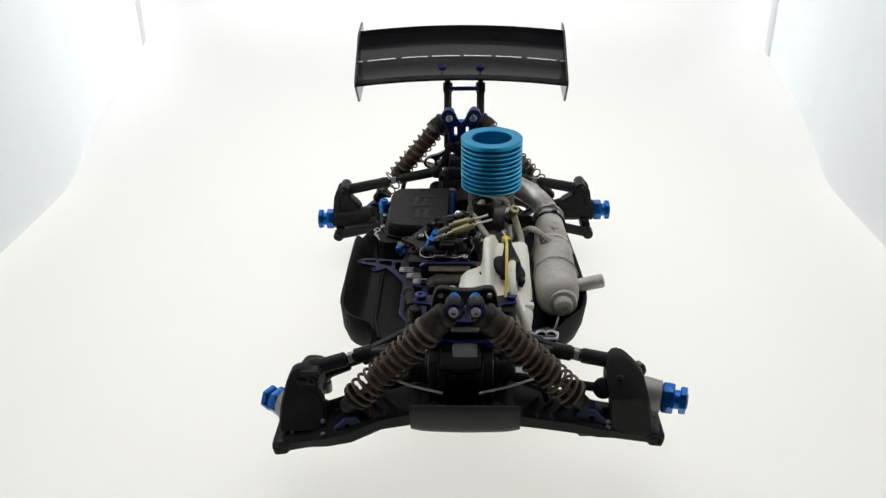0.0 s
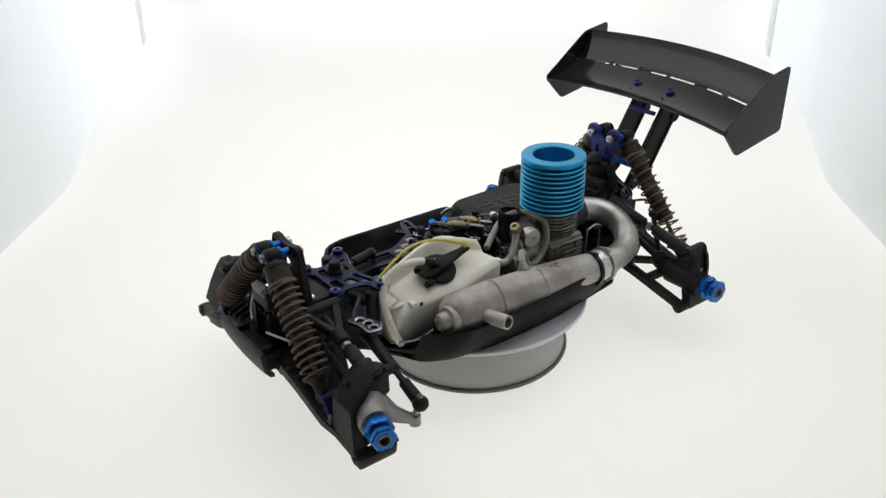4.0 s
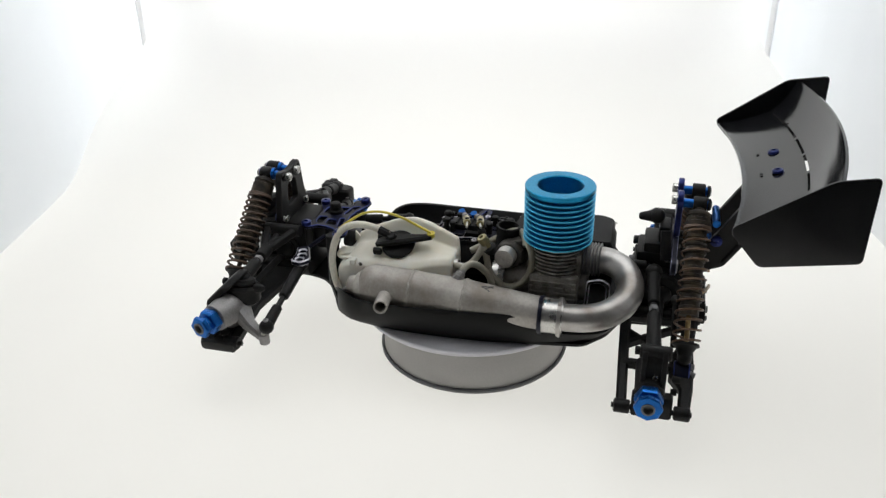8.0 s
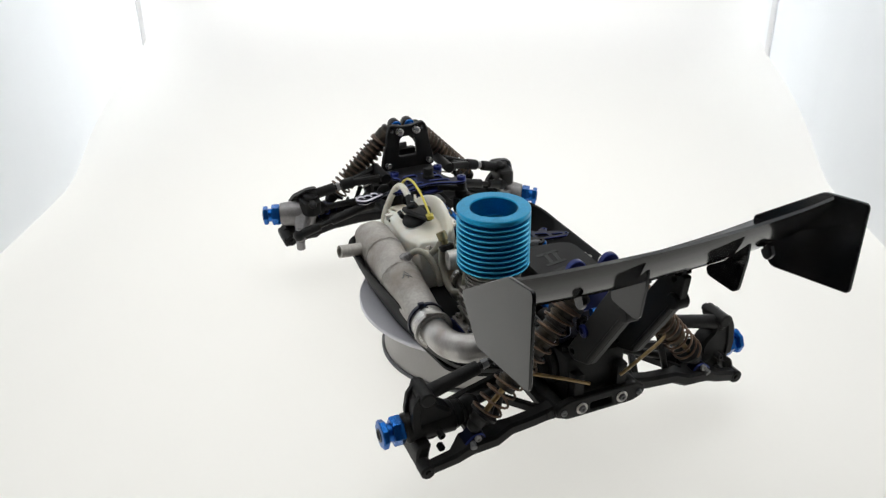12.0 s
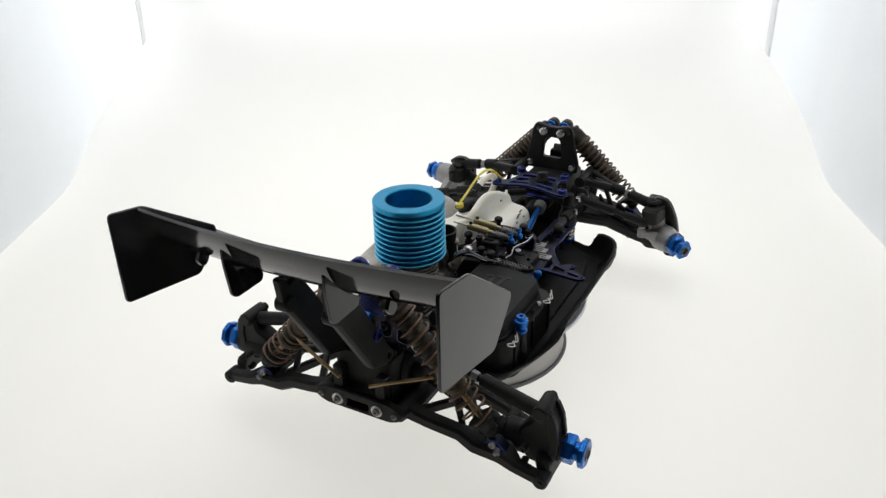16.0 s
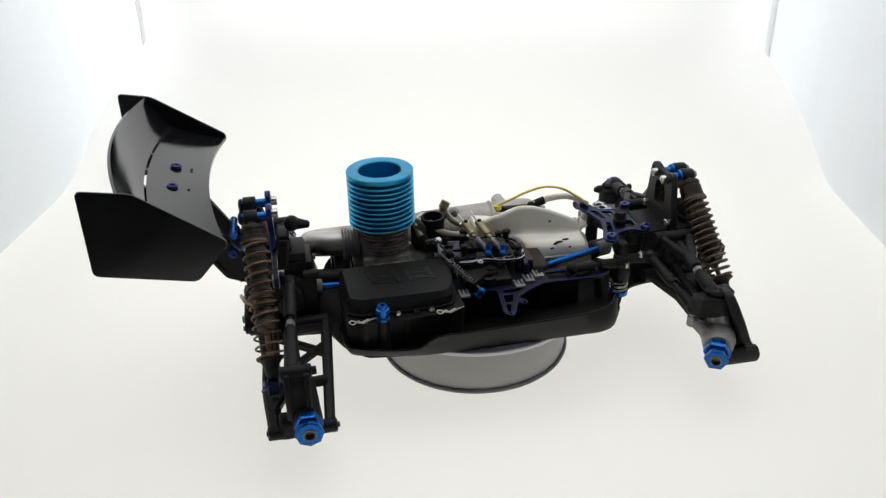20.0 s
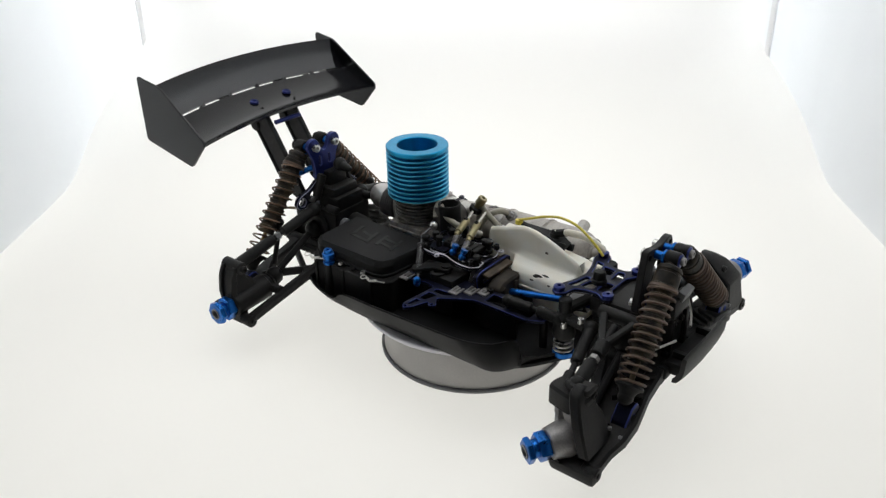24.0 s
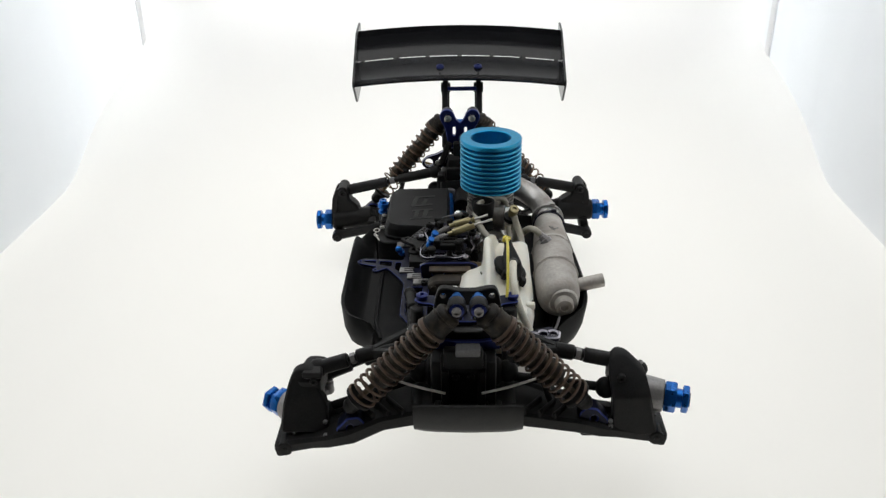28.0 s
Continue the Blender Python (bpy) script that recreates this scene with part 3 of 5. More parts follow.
def build_exhaust(car):
    path = smooth_path([(15.5, 96, 101), (16, 108, 101.5), (18, 119, 101), (26, 130, 98), (40, 135.5, 92), (54, 132, 86), (65, 121, 81.5), (70.5, 107, 79), (72, 92, 78), (72, 78, 78)], 6)
    bm = fresh()
    tube(bm, path, 10.8, 24)
    header = part("exhaust_header", bm, HEADER, car, "burnished bent exhaust header")
    for i in range(6):
        bm = fresh()
        lathe(bm, (15.3, 96 + i * 2.5, 101), (0.03, 1, 0), [(0, 10), (0.1, 13.2), (0.8, 14.0), (1.5, 13.2), (1.6, 10)], 28, closed=True)
        part("spring_ring", bm, SPINDLE, header, "dull grey exhaust spring ring")
    bm = fresh()
    box(bm, (17, 92.5, 99), (26, 6, 24), bev=3)
    part("exhaust_flange", bm, CAST, header)
    bm = fresh()
    lathe(bm, (72, 88, 78), (0, -1, 0), [(0, 11), (0, 13.2), (16, 13.8), (17, 13.6), (17, 11)], 32, closed=True)
    part("coupler", bm, STEEL, header, "shiny clamped coupler sleeve")
    for y, mt in ((87, HEADER), (72.5, INK)):
        bm = fresh()
        lathe(bm, (72, y, 78), (0, -1, 0), [(0, 13), (0, 15.2), (3, 15.2), (3, 13)], 32, closed=True)
        box(bm, (76, y - 1.5, 92.5), (5, 3.4, 4), bev=0.6)
        part("clamp_band", bm, mt, header)
    bm = fresh()
    tube(bm, smooth_path([(80, 85, 90), (83, 84, 82), (83, 85, 70), (78, 86, 64)], 4), 1.1, 6)
    part("clamp_wire", bm, STEEL, header)
    # tuned pipe
    o = Vector((71.6, 74, 78.6))
    e = Vector((66.6, -80, 84))
    ax = e - o
    k = ax.length
    bm = fresh()
    prof = [(-3, 10), (-3, 13), (6, 13.2), (30, 14.8), (56, 16.4), (62, 16.7), (62.6, 17.2), (66, 17.2), (66.6, 16.8), (100, 17.3), (106, 17.4), (106.5, 17.9), (109, 17.9), (109.5, 17.4),
            (132, 17.4), (140, 17.0), (146, 15.8), (150, 13.6), (152, 10.8), (153, 9)]
    lathe(bm, o, ax, prof, 48)
    pipe = part("tuned_pipe", bm, PIPE, car, "dull scuffed aluminium tuned exhaust pipe")
    for h, r in ((64.5, 17.2), (107.7, 17.9)):
        bm = fresh()
        u, v, d = basis(ax)
        n = 40
        ring = [o + d.normalized() * (h + 0.5 * math.sin(i * 2.3)) + u * ((r + 0.25 * math.sin(i * 1.7)) * math.cos(2 * math.pi * i / n)) + v * ((r + 0.25 * math.sin(i * 1.7)) * math.sin(2 * math.pi * i / n)) for i in range(n + 1)]
        tube(bm, ring, [0.8 + 0.25 * math.sin(i * 2.9) for i in range(n + 1)], 6)
        part("weld_bead", bm, PIPE, pipe)
    bm = fresh()
    lathe(bm, o + Vector((3.5, 0, 0)), ax, [(146, 9), (147, 11.2), (153, 11.2), (154.2, 10.4), (154.4, 7.4), (160, 7.2), (161.5, 6.2), (161.8, 3.4), (160.8, 3.0), (160.8, 0.1)], 24)
    part("end_plug", bm, PIPE, pipe, "stepped aluminium end plug")
    for h, a, w in ((46, 1.2, 7), (49, 1.35, 5), (44, 1.5, 4)):
        bm = fresh()
        u, v, d = basis(ax)
        r = 15.95 + (h - 46) * 0.06
        arc = [o + d * (h + 2.2 * math.sin(i * 0.9 + a * 3)) + (u * math.cos(a + i * 0.03 * w / 5) + v * math.sin(a + i * 0.03 * w / 5)) * r for i in range(9)]
        tube(bm, arc, 0.35, 5)
        part("scuff_mark", bm, RIM, pipe)
    bm = fresh()
    pipe_ring(bm, (76, -53.5, 83), (104.5, -49, 87.2), 5.6, 4.4, 20)
    part("stinger", bm, PIPE, pipe, "short open outlet tube")
    bm = fresh()
    lathe(bm, (64, 2, 95), (-0.6, 0.35, 0.65), [(0, 5.2), (3.6, 5.2), (4, 4.0), (7, 3.8), (7.5, 2.8), (10, 2.8)], 8)
    part("pressure_nipple", bm, SPINDLE, pipe)
    bm = fresh()
    tube(bm, smooth_path([(58.5, 5, 101), (54, 8, 104), (49, 13, 103), (45, 19, 97), (42, 24, 88), (41, 26, 78)], 5), 2.8, 10)
    part("nipple_hose", bm, AGED_HOSE, pipe, "stained silicone hose")
    bm = fresh()
    tube(bm, smooth_path([(66, -90, 78), (62, -98, 72), (52, -106, 66), (40, -112, 62)], 4), 1.1, 6)
    part("pipe_hanger", bm, SPINDLE, pipe, "thin bent wire hanger")


def build_tank(car):
    # blow-moulded tank: an upper body with a ridge and a sloping flank, and a lower block beside it
    sec = [(-109, 13, 40, 78, 81, 0.55), (-106.5, 10, 44, 82, 86, 0.8), (-102, 9, 45, 85, 91, 0.93), (-98.5, 8, 46, 87, 99, 0.98), (-97, 8, 46, 87, 102, 1), (-90, 8, 46, 88, 106, 1), (-78, 8, 46.5, 89, 112, 1),
           (-66, 8, 47, 90, 117, 1), (-56, 8, 47, 91, 120, 1), (-48, 8, 47, 91, 121, 0.97), (-45, 8, 47, 91, 121, 0.85), (-42.5, 8, 47, 91.5, 120.6, 0.5), (-39, 8, 47, 92, 119.8, 0.12), (-32, 8, 47, 94, 117.5, 0.05), (-27, 8.5, 47, 95.5, 115, 0.02),
           (-23, 9, 47, 97, 114, 0), (-20, 10, 47, 97.5, 113, 0), (-14, 11, 46.5, 98.5, 110.5, 0), (-9, 12.5, 46.5, 99, 109, 0), (-8, 13, 46.3, 98, 107, 0), (-7, 15, 44, 94, 102, 0)]
    rings = []
    for y, x0, x1, zs, zt, k in sec:
        # ridge, a deck that falls to one wall, and a hollow flank that swells into the sump on the other side
        drop = max(1.5, (zt - 88) * 0.42)
        sh = min(95 + (y + 60) * 0.07, zt - 4)
        pts = [(x0 - k * (x0 + 9.5), 57), (x1 - 3, 57), (x1, zs - 1), (x1 - 4, zs + 3), (x0 + 9.5, zt - drop - 1.5 * k), (x0 + 6.8, zt - 2 - 2 * k), (x0 + 5, zt - 0.4), (x0 + 2.6, zt), (x0 + 0.8, zt - 2),
               (x0 - k * 0.6, sh + (zt - sh) * 0.2), (x0 - k * 2.6, sh + 0.4), (x0 - k * (x0 + 6), sh - 1.5), (x0 - k * (x0 + 10), sh - 5), (x0 - k * (x0 + 11.5), sh - 10), (x0 - k * (x0 + 11), 76)]
        rings.append([Vector((x, y, z)) for x, z in rounded(pts, 1.6, 2)])
    bm = fresh()
    skin(bm, rings)
    tank = part("fuel_tank", bm, TANK, car, "stained milky white nylon fuel tank", angle=55)
    bm = fresh()
    plate(bm, rounded([(-12.3, -100), (-12.3, -42), (14, -42), (14, -100)], 5), 79.6, 81, "xy", chamfer=0.5)
    part("mould_seam", bm, [TANK, TANK], tank)
    bm = fresh()
    plate(bm, [(-101, 95), (-94, 97), (-100.5, 104)], 13, 15, "yz")
    part("mounting_fin", bm, TANK, tank)
    bm = fresh()
    n = Vector((0.45, -0.04, 0.89))
    lathe(bm, (28, -57, 101), n, [(-5, 11), (0, 13.2), (1.5, 14), (3.2, 14), (4.2, 13), (4.8, 9), (5.2, 3)], 36)
    part("tank_lid", bm, RUBBER, tank, "black flip lid")
    bm = fresh()
    beam(bm, [((31.5, -75, 103.5), 10, 4), ((31, -68, 106), 15, 5), ((30, -57, 108), 15, 5.5), ((29.4, -46, 109.6), 11, 5), ((28.8, -36, 111.2), 7, 4.5), ((28.2, -28, 112.8), 6, 4)], 1.6)
    part("lid_lever", bm, RUBBER, tank)
    bm = fresh()
    lathe(bm, (30, -62, 107), n, [(0, 5.2), (3.5, 5.0), (4.2, 4.2), (6.5, 4.0), (7.4, 3.0)], 16)
    part("lid_knob", bm, RUBBER, tank)
    for dx in (-7, 7):
        bm = fresh()
        box(bm, (31 + dx, -73, 102.5 - dx * 0.45), (4, 7, 6), (0, 24, 0), bev=1)
        part("lid_hinge", bm, RUBBER, tank)
    bm = fresh()
    pipe_ring(bm, (27, -29, 112.5), (27.5, -29, 116), 3.4, 1.6, 14)
    cyl(bm, (27.5, -30, 111), (27.5, -28, 116), 1.8)
    tube(bm, smooth_path([(27.5, -29, 116), (26.5, -42, 121.5), (26, -54, 126.5), (26, -70, 130), (25.5, -86, 127.5), (25, -100, 119), (24, -112, 109)], 6), 1.1, 8)
    part("pull_strap", bm, YELLOW, tank, "yellow plastic pull strap")
    bm = fresh()
    tube(bm, smooth_path([(31, -64, 112.5), (30, -78, 117), (29, -94, 117.5), (30, -107, 111), (34, -113.5, 98), (40, -113.5, 84), (44, -110, 70), (45, -106, 60)], 6), 3.0, 10)
    part("pressure_line", bm, HOSE, tank, "milky silicone pressure line")
    bm = fresh()
    tube(bm, [(31, -62, 110.5), (31, -66, 113), (30.4, -73, 115.6)], 3.6, 8)
    part("lid_nipple", bm, RUBBER, tank)
    bm = fresh()
    plate(bm, rounded([(-24, -31), (-11, -13), (9, -22), (-9, -45)], 3), 86.5, 88.5, "xy", chamfer=0.4)
    part("stained_ledge", bm, [STAINED, STAINED], tank, "fuel-stained brown ledge")
    for p, r, stretch in (((6.0, -70.5, 106), 1.4, 1), ((-10.6, -74, 93.6), 1.5, 2.6), ((-9.6, -80, 95.0), 1.2, 2.8), ((-10.8, -71, 92.4), 1.7, 1.4), ((-11.5, -68, 88.5), 0.8, 2.4), ((-11.2, -84, 88), 0.7, 2), ((45.2, -86, 89), 1.7, 1)):
        bm = fresh()
        smear = fresh()
        ball(smear, (0, 0, 0), 1, 8)
        bmesh.ops.transform(smear, matrix=pose(*p, 0, -24 if p[2] > 90 else 0, 0) @ Matrix.Diagonal((0.7, r * stretch, r, 1)), verts=smear.verts)
        merge(bm, smear)
        part("stain_spot", bm, STAIN, tank)
    bm = fresh()
    lathe(bm, (38, -6, 95), (0.2, 1, 0), [(0, 4.5), (3, 4.5), (3.2, 2.6), (9, 2.4)], 10)
    part("outlet_nipple", bm, STEEL, tank)
    # filter stone cage seen through the filler: white stand-pipe and tabs
    bm = fresh()
    box(bm, (43, -93, 90), (7, 5, 5), bev=1.2)
    part("mounting_tab", bm, TANK, tank)
    bm = fresh()
    plate(bm, rounded([(18, -88), (40, -88), (40, -106), (34, -112), (20, -112)], 3), 88.5, 91, "xy", [rounded([(28, -93), (31, -92), (38, -107), (35, -108)], 1.4)], chamfer=0.6)
    part("mounting_flange", bm, [TANK, TANK], tank)
    for y in (-98, -14):
        bm = fresh()
        cyl(bm, (26, y, 51.5), (26, y, 57), 5)
        part("tank_post", bm, PLASTIC, tank)


def build_centre(car):
    # centre differential with its mounts, brake discs and top plate
    bm = fresh()
    lathe(bm, (-18, -16, 74), (0, 1, 0), [(0, 6), (0, 13), (4, 16), (26, 16), (30, 13), (30, 6)], 28)
    diff = part("centre_differential", bm, PLASTIC, car)
    bm = fresh()
    teeth = [(-18 + (23 if i % 2 else 21) * math.cos(2 * math.pi * i / 92), 74 + (23 if i % 2 else 21) * math.sin(2 * math.pi * i / 92)) for i in range(92)]
    plate(bm, teeth, 14, 19, "xz", [circ(-18 + 13 * math.cos(a), 74 + 13 * math.sin(a), 4) for a in (0, 1.26, 2.51, 3.77, 5.03)])
    part("spur_gear", bm, RUBBER, diff, "black spur gear")
    for y in (-22, 20):
        bm = fresh()
        plate(bm, circ(-18, 74, 18, 32), y, y + 1.4, "xz", [circ(-18 + 12 * math.cos(i * 0.785), 74 + 12 * math.sin(i * 0.785), 3) for i in range(8)])
        part("brake_disc", bm, STEEL, diff, "steel brake disc")
    for y in (-28, 24):
        bm = fresh()
        plate(bm, rounded([(-40, 55), (4, 55), (4, 78), (-6, 96), (-30, 96), (-40, 78)], 4), y, y + 5, "xz", chamfer=0.6)
        part("diff_mount", bm, [PLASTIC, PLASTIC], diff)
    bm = fresh()
    outline = rounded([(-44, -30), (-38, -36), (-26, -32), (-14, -36), (-4, -30), (2, -14), (-2, 0), (4, 18), (-2, 30), (-14, 27), (-26, 32), (-38, 28), (-42, 12), (-38, 0), (-44, -16)], 4)
    holes = [rounded([(-34, -26), (-22, -26), (-22, -10), (-34, -10)], 3), rounded([(-17, -26), (-6, -25), (-5, -10), (-17, -10)], 3),
             rounded([(-34, 4), (-22, 4), (-22, 22), (-34, 20)], 3), rounded([(-17, 4), (-5, 4), (-5, 20), (-17, 21)], 3), circ(-39, -28, 2), circ(-1, 24, 2)]
    plate(bm, outline, 98, 101, "xy", holes, chamfer=0.45)
    top = part("centre_top_plate", bm, [INK, EDGE], car, "dark blue centre plate with bare silver edges")
    bm = fresh()
    box(bm, (-20, -6, 103.5), (14, 34, 5), bev=1)
    for i in range(5):
        box(bm, (-20, -18 + i * 6, 106.4), (11, 2.4, 1.6), bev=0.4)
    part("brake_caliper", bm, PLASTIC, top)
    for x, y in ((-39, -28), (-1, 24), (-4, -28), (-38, 22)):
        screw(top, (x, y, 101), (x, y, 105), 2.6, PLASTIC)
    bm = fresh()
    plate(bm, rounded([(-42, 82), (2, 82), (4, 94), (-2, 97), (-38, 97), (-44, 94)], 2), -37, -33, "xz", [rounded([(-34, 85), (-24, 85), (-24, 92), (-34, 92)], 1.5), rounded([(-16, 85), (-6, 85), (-6, 92), (-16, 92)], 1.5)], chamfer=0.5)
    part("diff_front_plate", bm, [INK, TRAY_EDGE], top, "dark blue cut-out front plate")
    bm = fresh()
    box(bm, (-19, -40, 92.5), (34, 7, 2.5), (8, 0, 0), bev=0.8)
    part("diff_ledge", bm, DUSTY, top, "dusty brown ledge")
    bm = fresh()
    plate(bm, rounded([(-37, 66), (3, 66), (3, 86), (-4, 90), (-30, 90), (-37, 86)], 3), -56, -42, "xz", chamfer=1.6)
    case = part("diff_casing", bm, [CAKED, CAKED], car, "dust-caked brown front casing of the differential")
    for x in (-32, -17, -2):
        bm = fresh()
        cyl(bm, (x, -57.5, 84), (x, -52, 84), 2.6, n=10, bev=0.4)
        part("casing_screw", bm, CAKED, case)
    for x, y, h in ((-30, -18, 8), (-10, -20, 9), (-28, 14, 9), (-12, 12, 10), (-20, 24, 7)):
        bm = fresh()
        lathe(bm, (x, y, 100.5), (0, 0, 1), [(0, 2.6), (h - 3, 2.2), (h - 2.6, 3.0), (h, 3.0), (h + 0.4, 2.4)], 8)
        part("adjuster_nut", bm, RUBBER, top)
    for x, y in ((-33, -33), (-6, -34), (4, 2), (-44, 4)):
        bm = fresh()
        lathe(bm, (x, y, 100.8), (0, 0, 1), [(0, 1.4), (0, 2.3), (1.0, 2.3), (1.0, 1.4)], 12, closed=True)
        part("bare_washer", bm, EDGE, top)
    # upright posts round it
    for x, y, z in ((-12, -26, 112), (-34, -30, 108), (-30, 27, 108), (0, 8, 110)):
        bm = fresh()
        lathe(bm, (x, y, 100), (0, 0, 1), [(0, 3.2), (3, 3.2), (3.4, 2.2), (z - 104, 2.2), (z - 103.5, 3.6), (z - 101, 3.6), (z - 100, 2.6)], 12)
        part("linkage_post", bm, RUBBER, top)
    # throttle and brake rods
    rods = (((-64, 8, 87), (-26, 34, 104), 1.0, RIM), ((-26, 34, 104), (-12, 33, 108), 1.0, RIM), ((-36, -16.4, 105), (-19, -10.3, 110.4), 0.9, SPINDLE), ((-33.6, -5, 105.5), (-18, 2.2, 111.5), 0.9, SPINDLE),
            ((-2, -5.2, 115), (16.5, -1.3, 119), 1.0, WIRE), ((-1.3, 6, 115), (13, 9.8, 118), 1.0, WIRE))
    for a, b, r, mt in rods:
        bm = fresh()
        cyl(bm, a, b, r, n=8)
        part("linkage_rod", bm, mt, car, "thin steel linkage rod")
    bm = fresh()
    coil(bm, (-58, 12, 89.5), (-34, 29, 101), 2.6, 0.55, 12, 5, 10)
    part("linkage_spring", bm, RIM, car, "fine dark return spring")
    for a, b in (((-34, -15.7, 105.7), (-22, -11.4, 109.4)), ((-31.6, -4, 106.2), (-20.5, 1.2, 110.5))):
        bm = fresh()
        coil(bm, a, b, 2.3, 0.5, 8, 5, 10)
        part("brake_spring", bm, SPINDLE, car, "small grey brake rod spring")
    for a, b in (((-17, -9.6, 110.8), (1, -4.6, 115.5)), ((-16, 3.2, 112), (1.5, 6.8, 115.5))):
        bm = fresh()
        d = (vec(b) - vec(a)).normalized()
        cyl(bm, a, b, 3.1, n=12, bev=0.5)
        cyl(bm, vec(a) - d * 4, a, 2.0, n=10)
        rod_end = part("brake_adjuster", bm, OLIVE, car, "aged brass brake adjuster")
        screw(rod_end, vec(b) - d * 3, vec(b) - d * 3 + Vector((0, 0, 4)), 1.8, RUBBER)
    for p, d in (((-64.4, 8.3, 86), (0.4, 0.4, -0.8)), ((-36.2, -16.4, 103), (0.3, -0.2, 0.9)), ((-33.6, -5, 103), (0.3, -0.2, 0.9))):
        bm = fresh()
        ball(bm, p, 3.2)
        lathe(bm, p, d, [(0, 2.2), (4, 2.2), (4.5, 3.0), (7, 3.0)], 10)
        part("ball_end", bm, BLUE, car, "bright blue ball end")
    # servo with horn
    bm = fresh()
    box(bm, (-43, 0, 72), (22, 40, 34), bev=1.5)
    box(bm, (-43, 0, 80), (22, 54, 3), bev=0.6)
    servo = part("throttle_servo", bm, PLASTIC, car)
    bm = fresh()
    plate(bm, rounded([(-48, -10), (-38, -10), (-40, 4), (-56, 20), (-64, 14), (-50, 2)], 3), 90.5, 93.5, "xy", [circ(-43, -5, 1.8), circ(-58, 14, 1.6)], chamfer=0.4)
    part("servo_horn", bm, [PLASTIC, PLASTIC], servo)
    bm = fresh()
    cyl(bm, (-43, -5, 88), (-43, -5, 95), 5, 4)
    part("servo_hub", bm, PLASTIC, servo)
    bm = fresh()
    lathe(bm, (-49.4, -1.5, 88), (0, 0, 1), [(-10, 4), (-3, 4), (-3, 6.2), (2.4, 6.2), (3, 5.4), (3, 3.2), (1, 3)], 20)
    part("linkage_block", bm, RUBBER, servo)
    # dark blue radio tray along the car, with slots and an open triangular arm
    bm = fresh()
    outline = [(-36, 26), (-62, 27), (-62, 16), (-58, 4), (-60, -6), (-94, -2), (-100, -7), (-95, -12), (-81, -17), (-86, -22), (-82, -26), (-73, -19), (-62, -36), (-57, -46), (-57, -94), (-50, -106), (-36, -106), (-36, -40)]
    slots = [rounded([(-69, -8), (-69, -17), (-80, -13), (-80, -7.5)], 1.5), rounded([(-83, -6.5), (-83, -11), (-93, -8.5), (-93, -6)], 1.2), rounded([(-61, -10), (-61, -28), (-66, -20), (-66, -10)], 1.5),
             [(-53, -52), (-41, -52), (-41, -70), (-53, -70)], [(-53, -74), (-41, -74), (-41, -94), (-53, -94)], circ(-96.5, -7, 1.3, 8), circ(-82.5, -22, 1.3, 8)]
    plate(bm, rounded(outline, 2.5), 80.5, 83, "xy", slots, chamfer=0.25)
    tray = part("radio_tray", bm, [DIMMED_NAVY, TRAY_EDGE], car, "dark blue skeleton plate with open triangular arm")
    # pale E-shaped plates laid on the tray for its white shapes
    for x, y in ((-55.5, -25.5), (-48.5, -35.5), (-43, -45), (-61, 21.5)):
        bm = fresh()
        outline = [(x - 6, y - 4), (x + 6, y - 4), (x + 6, y - 2.2), (x - 2, y - 2.2), (x - 2, y - 0.8), (x + 5, y - 0.8), (x + 5, y + 0.8), (x - 2, y + 0.8), (x - 2, y + 2.2), (x + 6, y + 2.2), (x + 6, y + 4), (x - 6, y + 4)]
        plate(bm, outline, 83.0, 84.6, "xy", chamfer=0.2)
        part("tray_e_plate", bm, [SPINDLE, SPINDLE], tray, "pale grey E-shaped plate")
    for x, y in ((-44, -14), (-40, -48), (-46, -72)):
        screw(tray, (x, y, 83), (x, y, 86), 2.6, PLASTIC)
    for x, y in ((-42, -100), (-44, 0), (-42, -46)):
        bm = fresh()
        cyl(bm, (x, y, 54), (x, y, 80.5), 3.4)
        part("tray_post", bm, PLASTIC, tray)
    # steering servo under the tray
    bm = fresh()
    box(bm, (-24, -52, 65), (38, 34, 24), bev=1.5)
    box(bm, (-48, -62, 66), (4, 34, 22), bev=1)
    part("steering_servo", bm, PLASTIC, car)
    bm = fresh()
    cyl(bm, (-50, -74, 89), (-47, -92, 88), 4.0, n=14, bev=0.6)
    cyl(bm, (-47, -92, 88), (-46.5, -97, 87.5), 2.2, n=10)
    cyl(bm, (-46.5, -97, 87.5), (-45, -114, 86), 4.4, n=14, bev=0.6)
    ball(bm, (-50, -72, 89), 5.0)
    ball(bm, (-45, -115, 86), 5.4)
    part("steering_link", bm, PLASTIC, car, "black steering drag link")
    # drive shafts
    for a, b, lab in (((-26, -34, 76), (-14, -120, 87), "bright blue front drive shaft"), ((-18, 28, 76), (-21.5, 148, 84), "bright blue rear drive shaft")):
        bm = fresh()
        cyl(bm, a, b, 2.7, n=14)
        shaft = part("drive_shaft", bm, BLUE, car, lab)
        for f in (0.08, 0.92):
            p = vec(a).lerp(vec(b), f)
            bm = fresh()
            cyl(bm, p - (vec(b) - vec(a)) * 0.06, p + (vec(b) - vec(a)) * 0.06, 6.2, n=14, bev=0.8)
            part("shaft_cup", bm, RIM, shaft)
    for p, q in (((-10, -104, 82), (-9, -120, 84)), ((-9.8, 108, 82), (-9, 134, 84))):
        bm = fresh()
        cyl(bm, p, q, 7.5, n=18, bev=1)
        part("drive_cup", bm, PLASTIC, car)


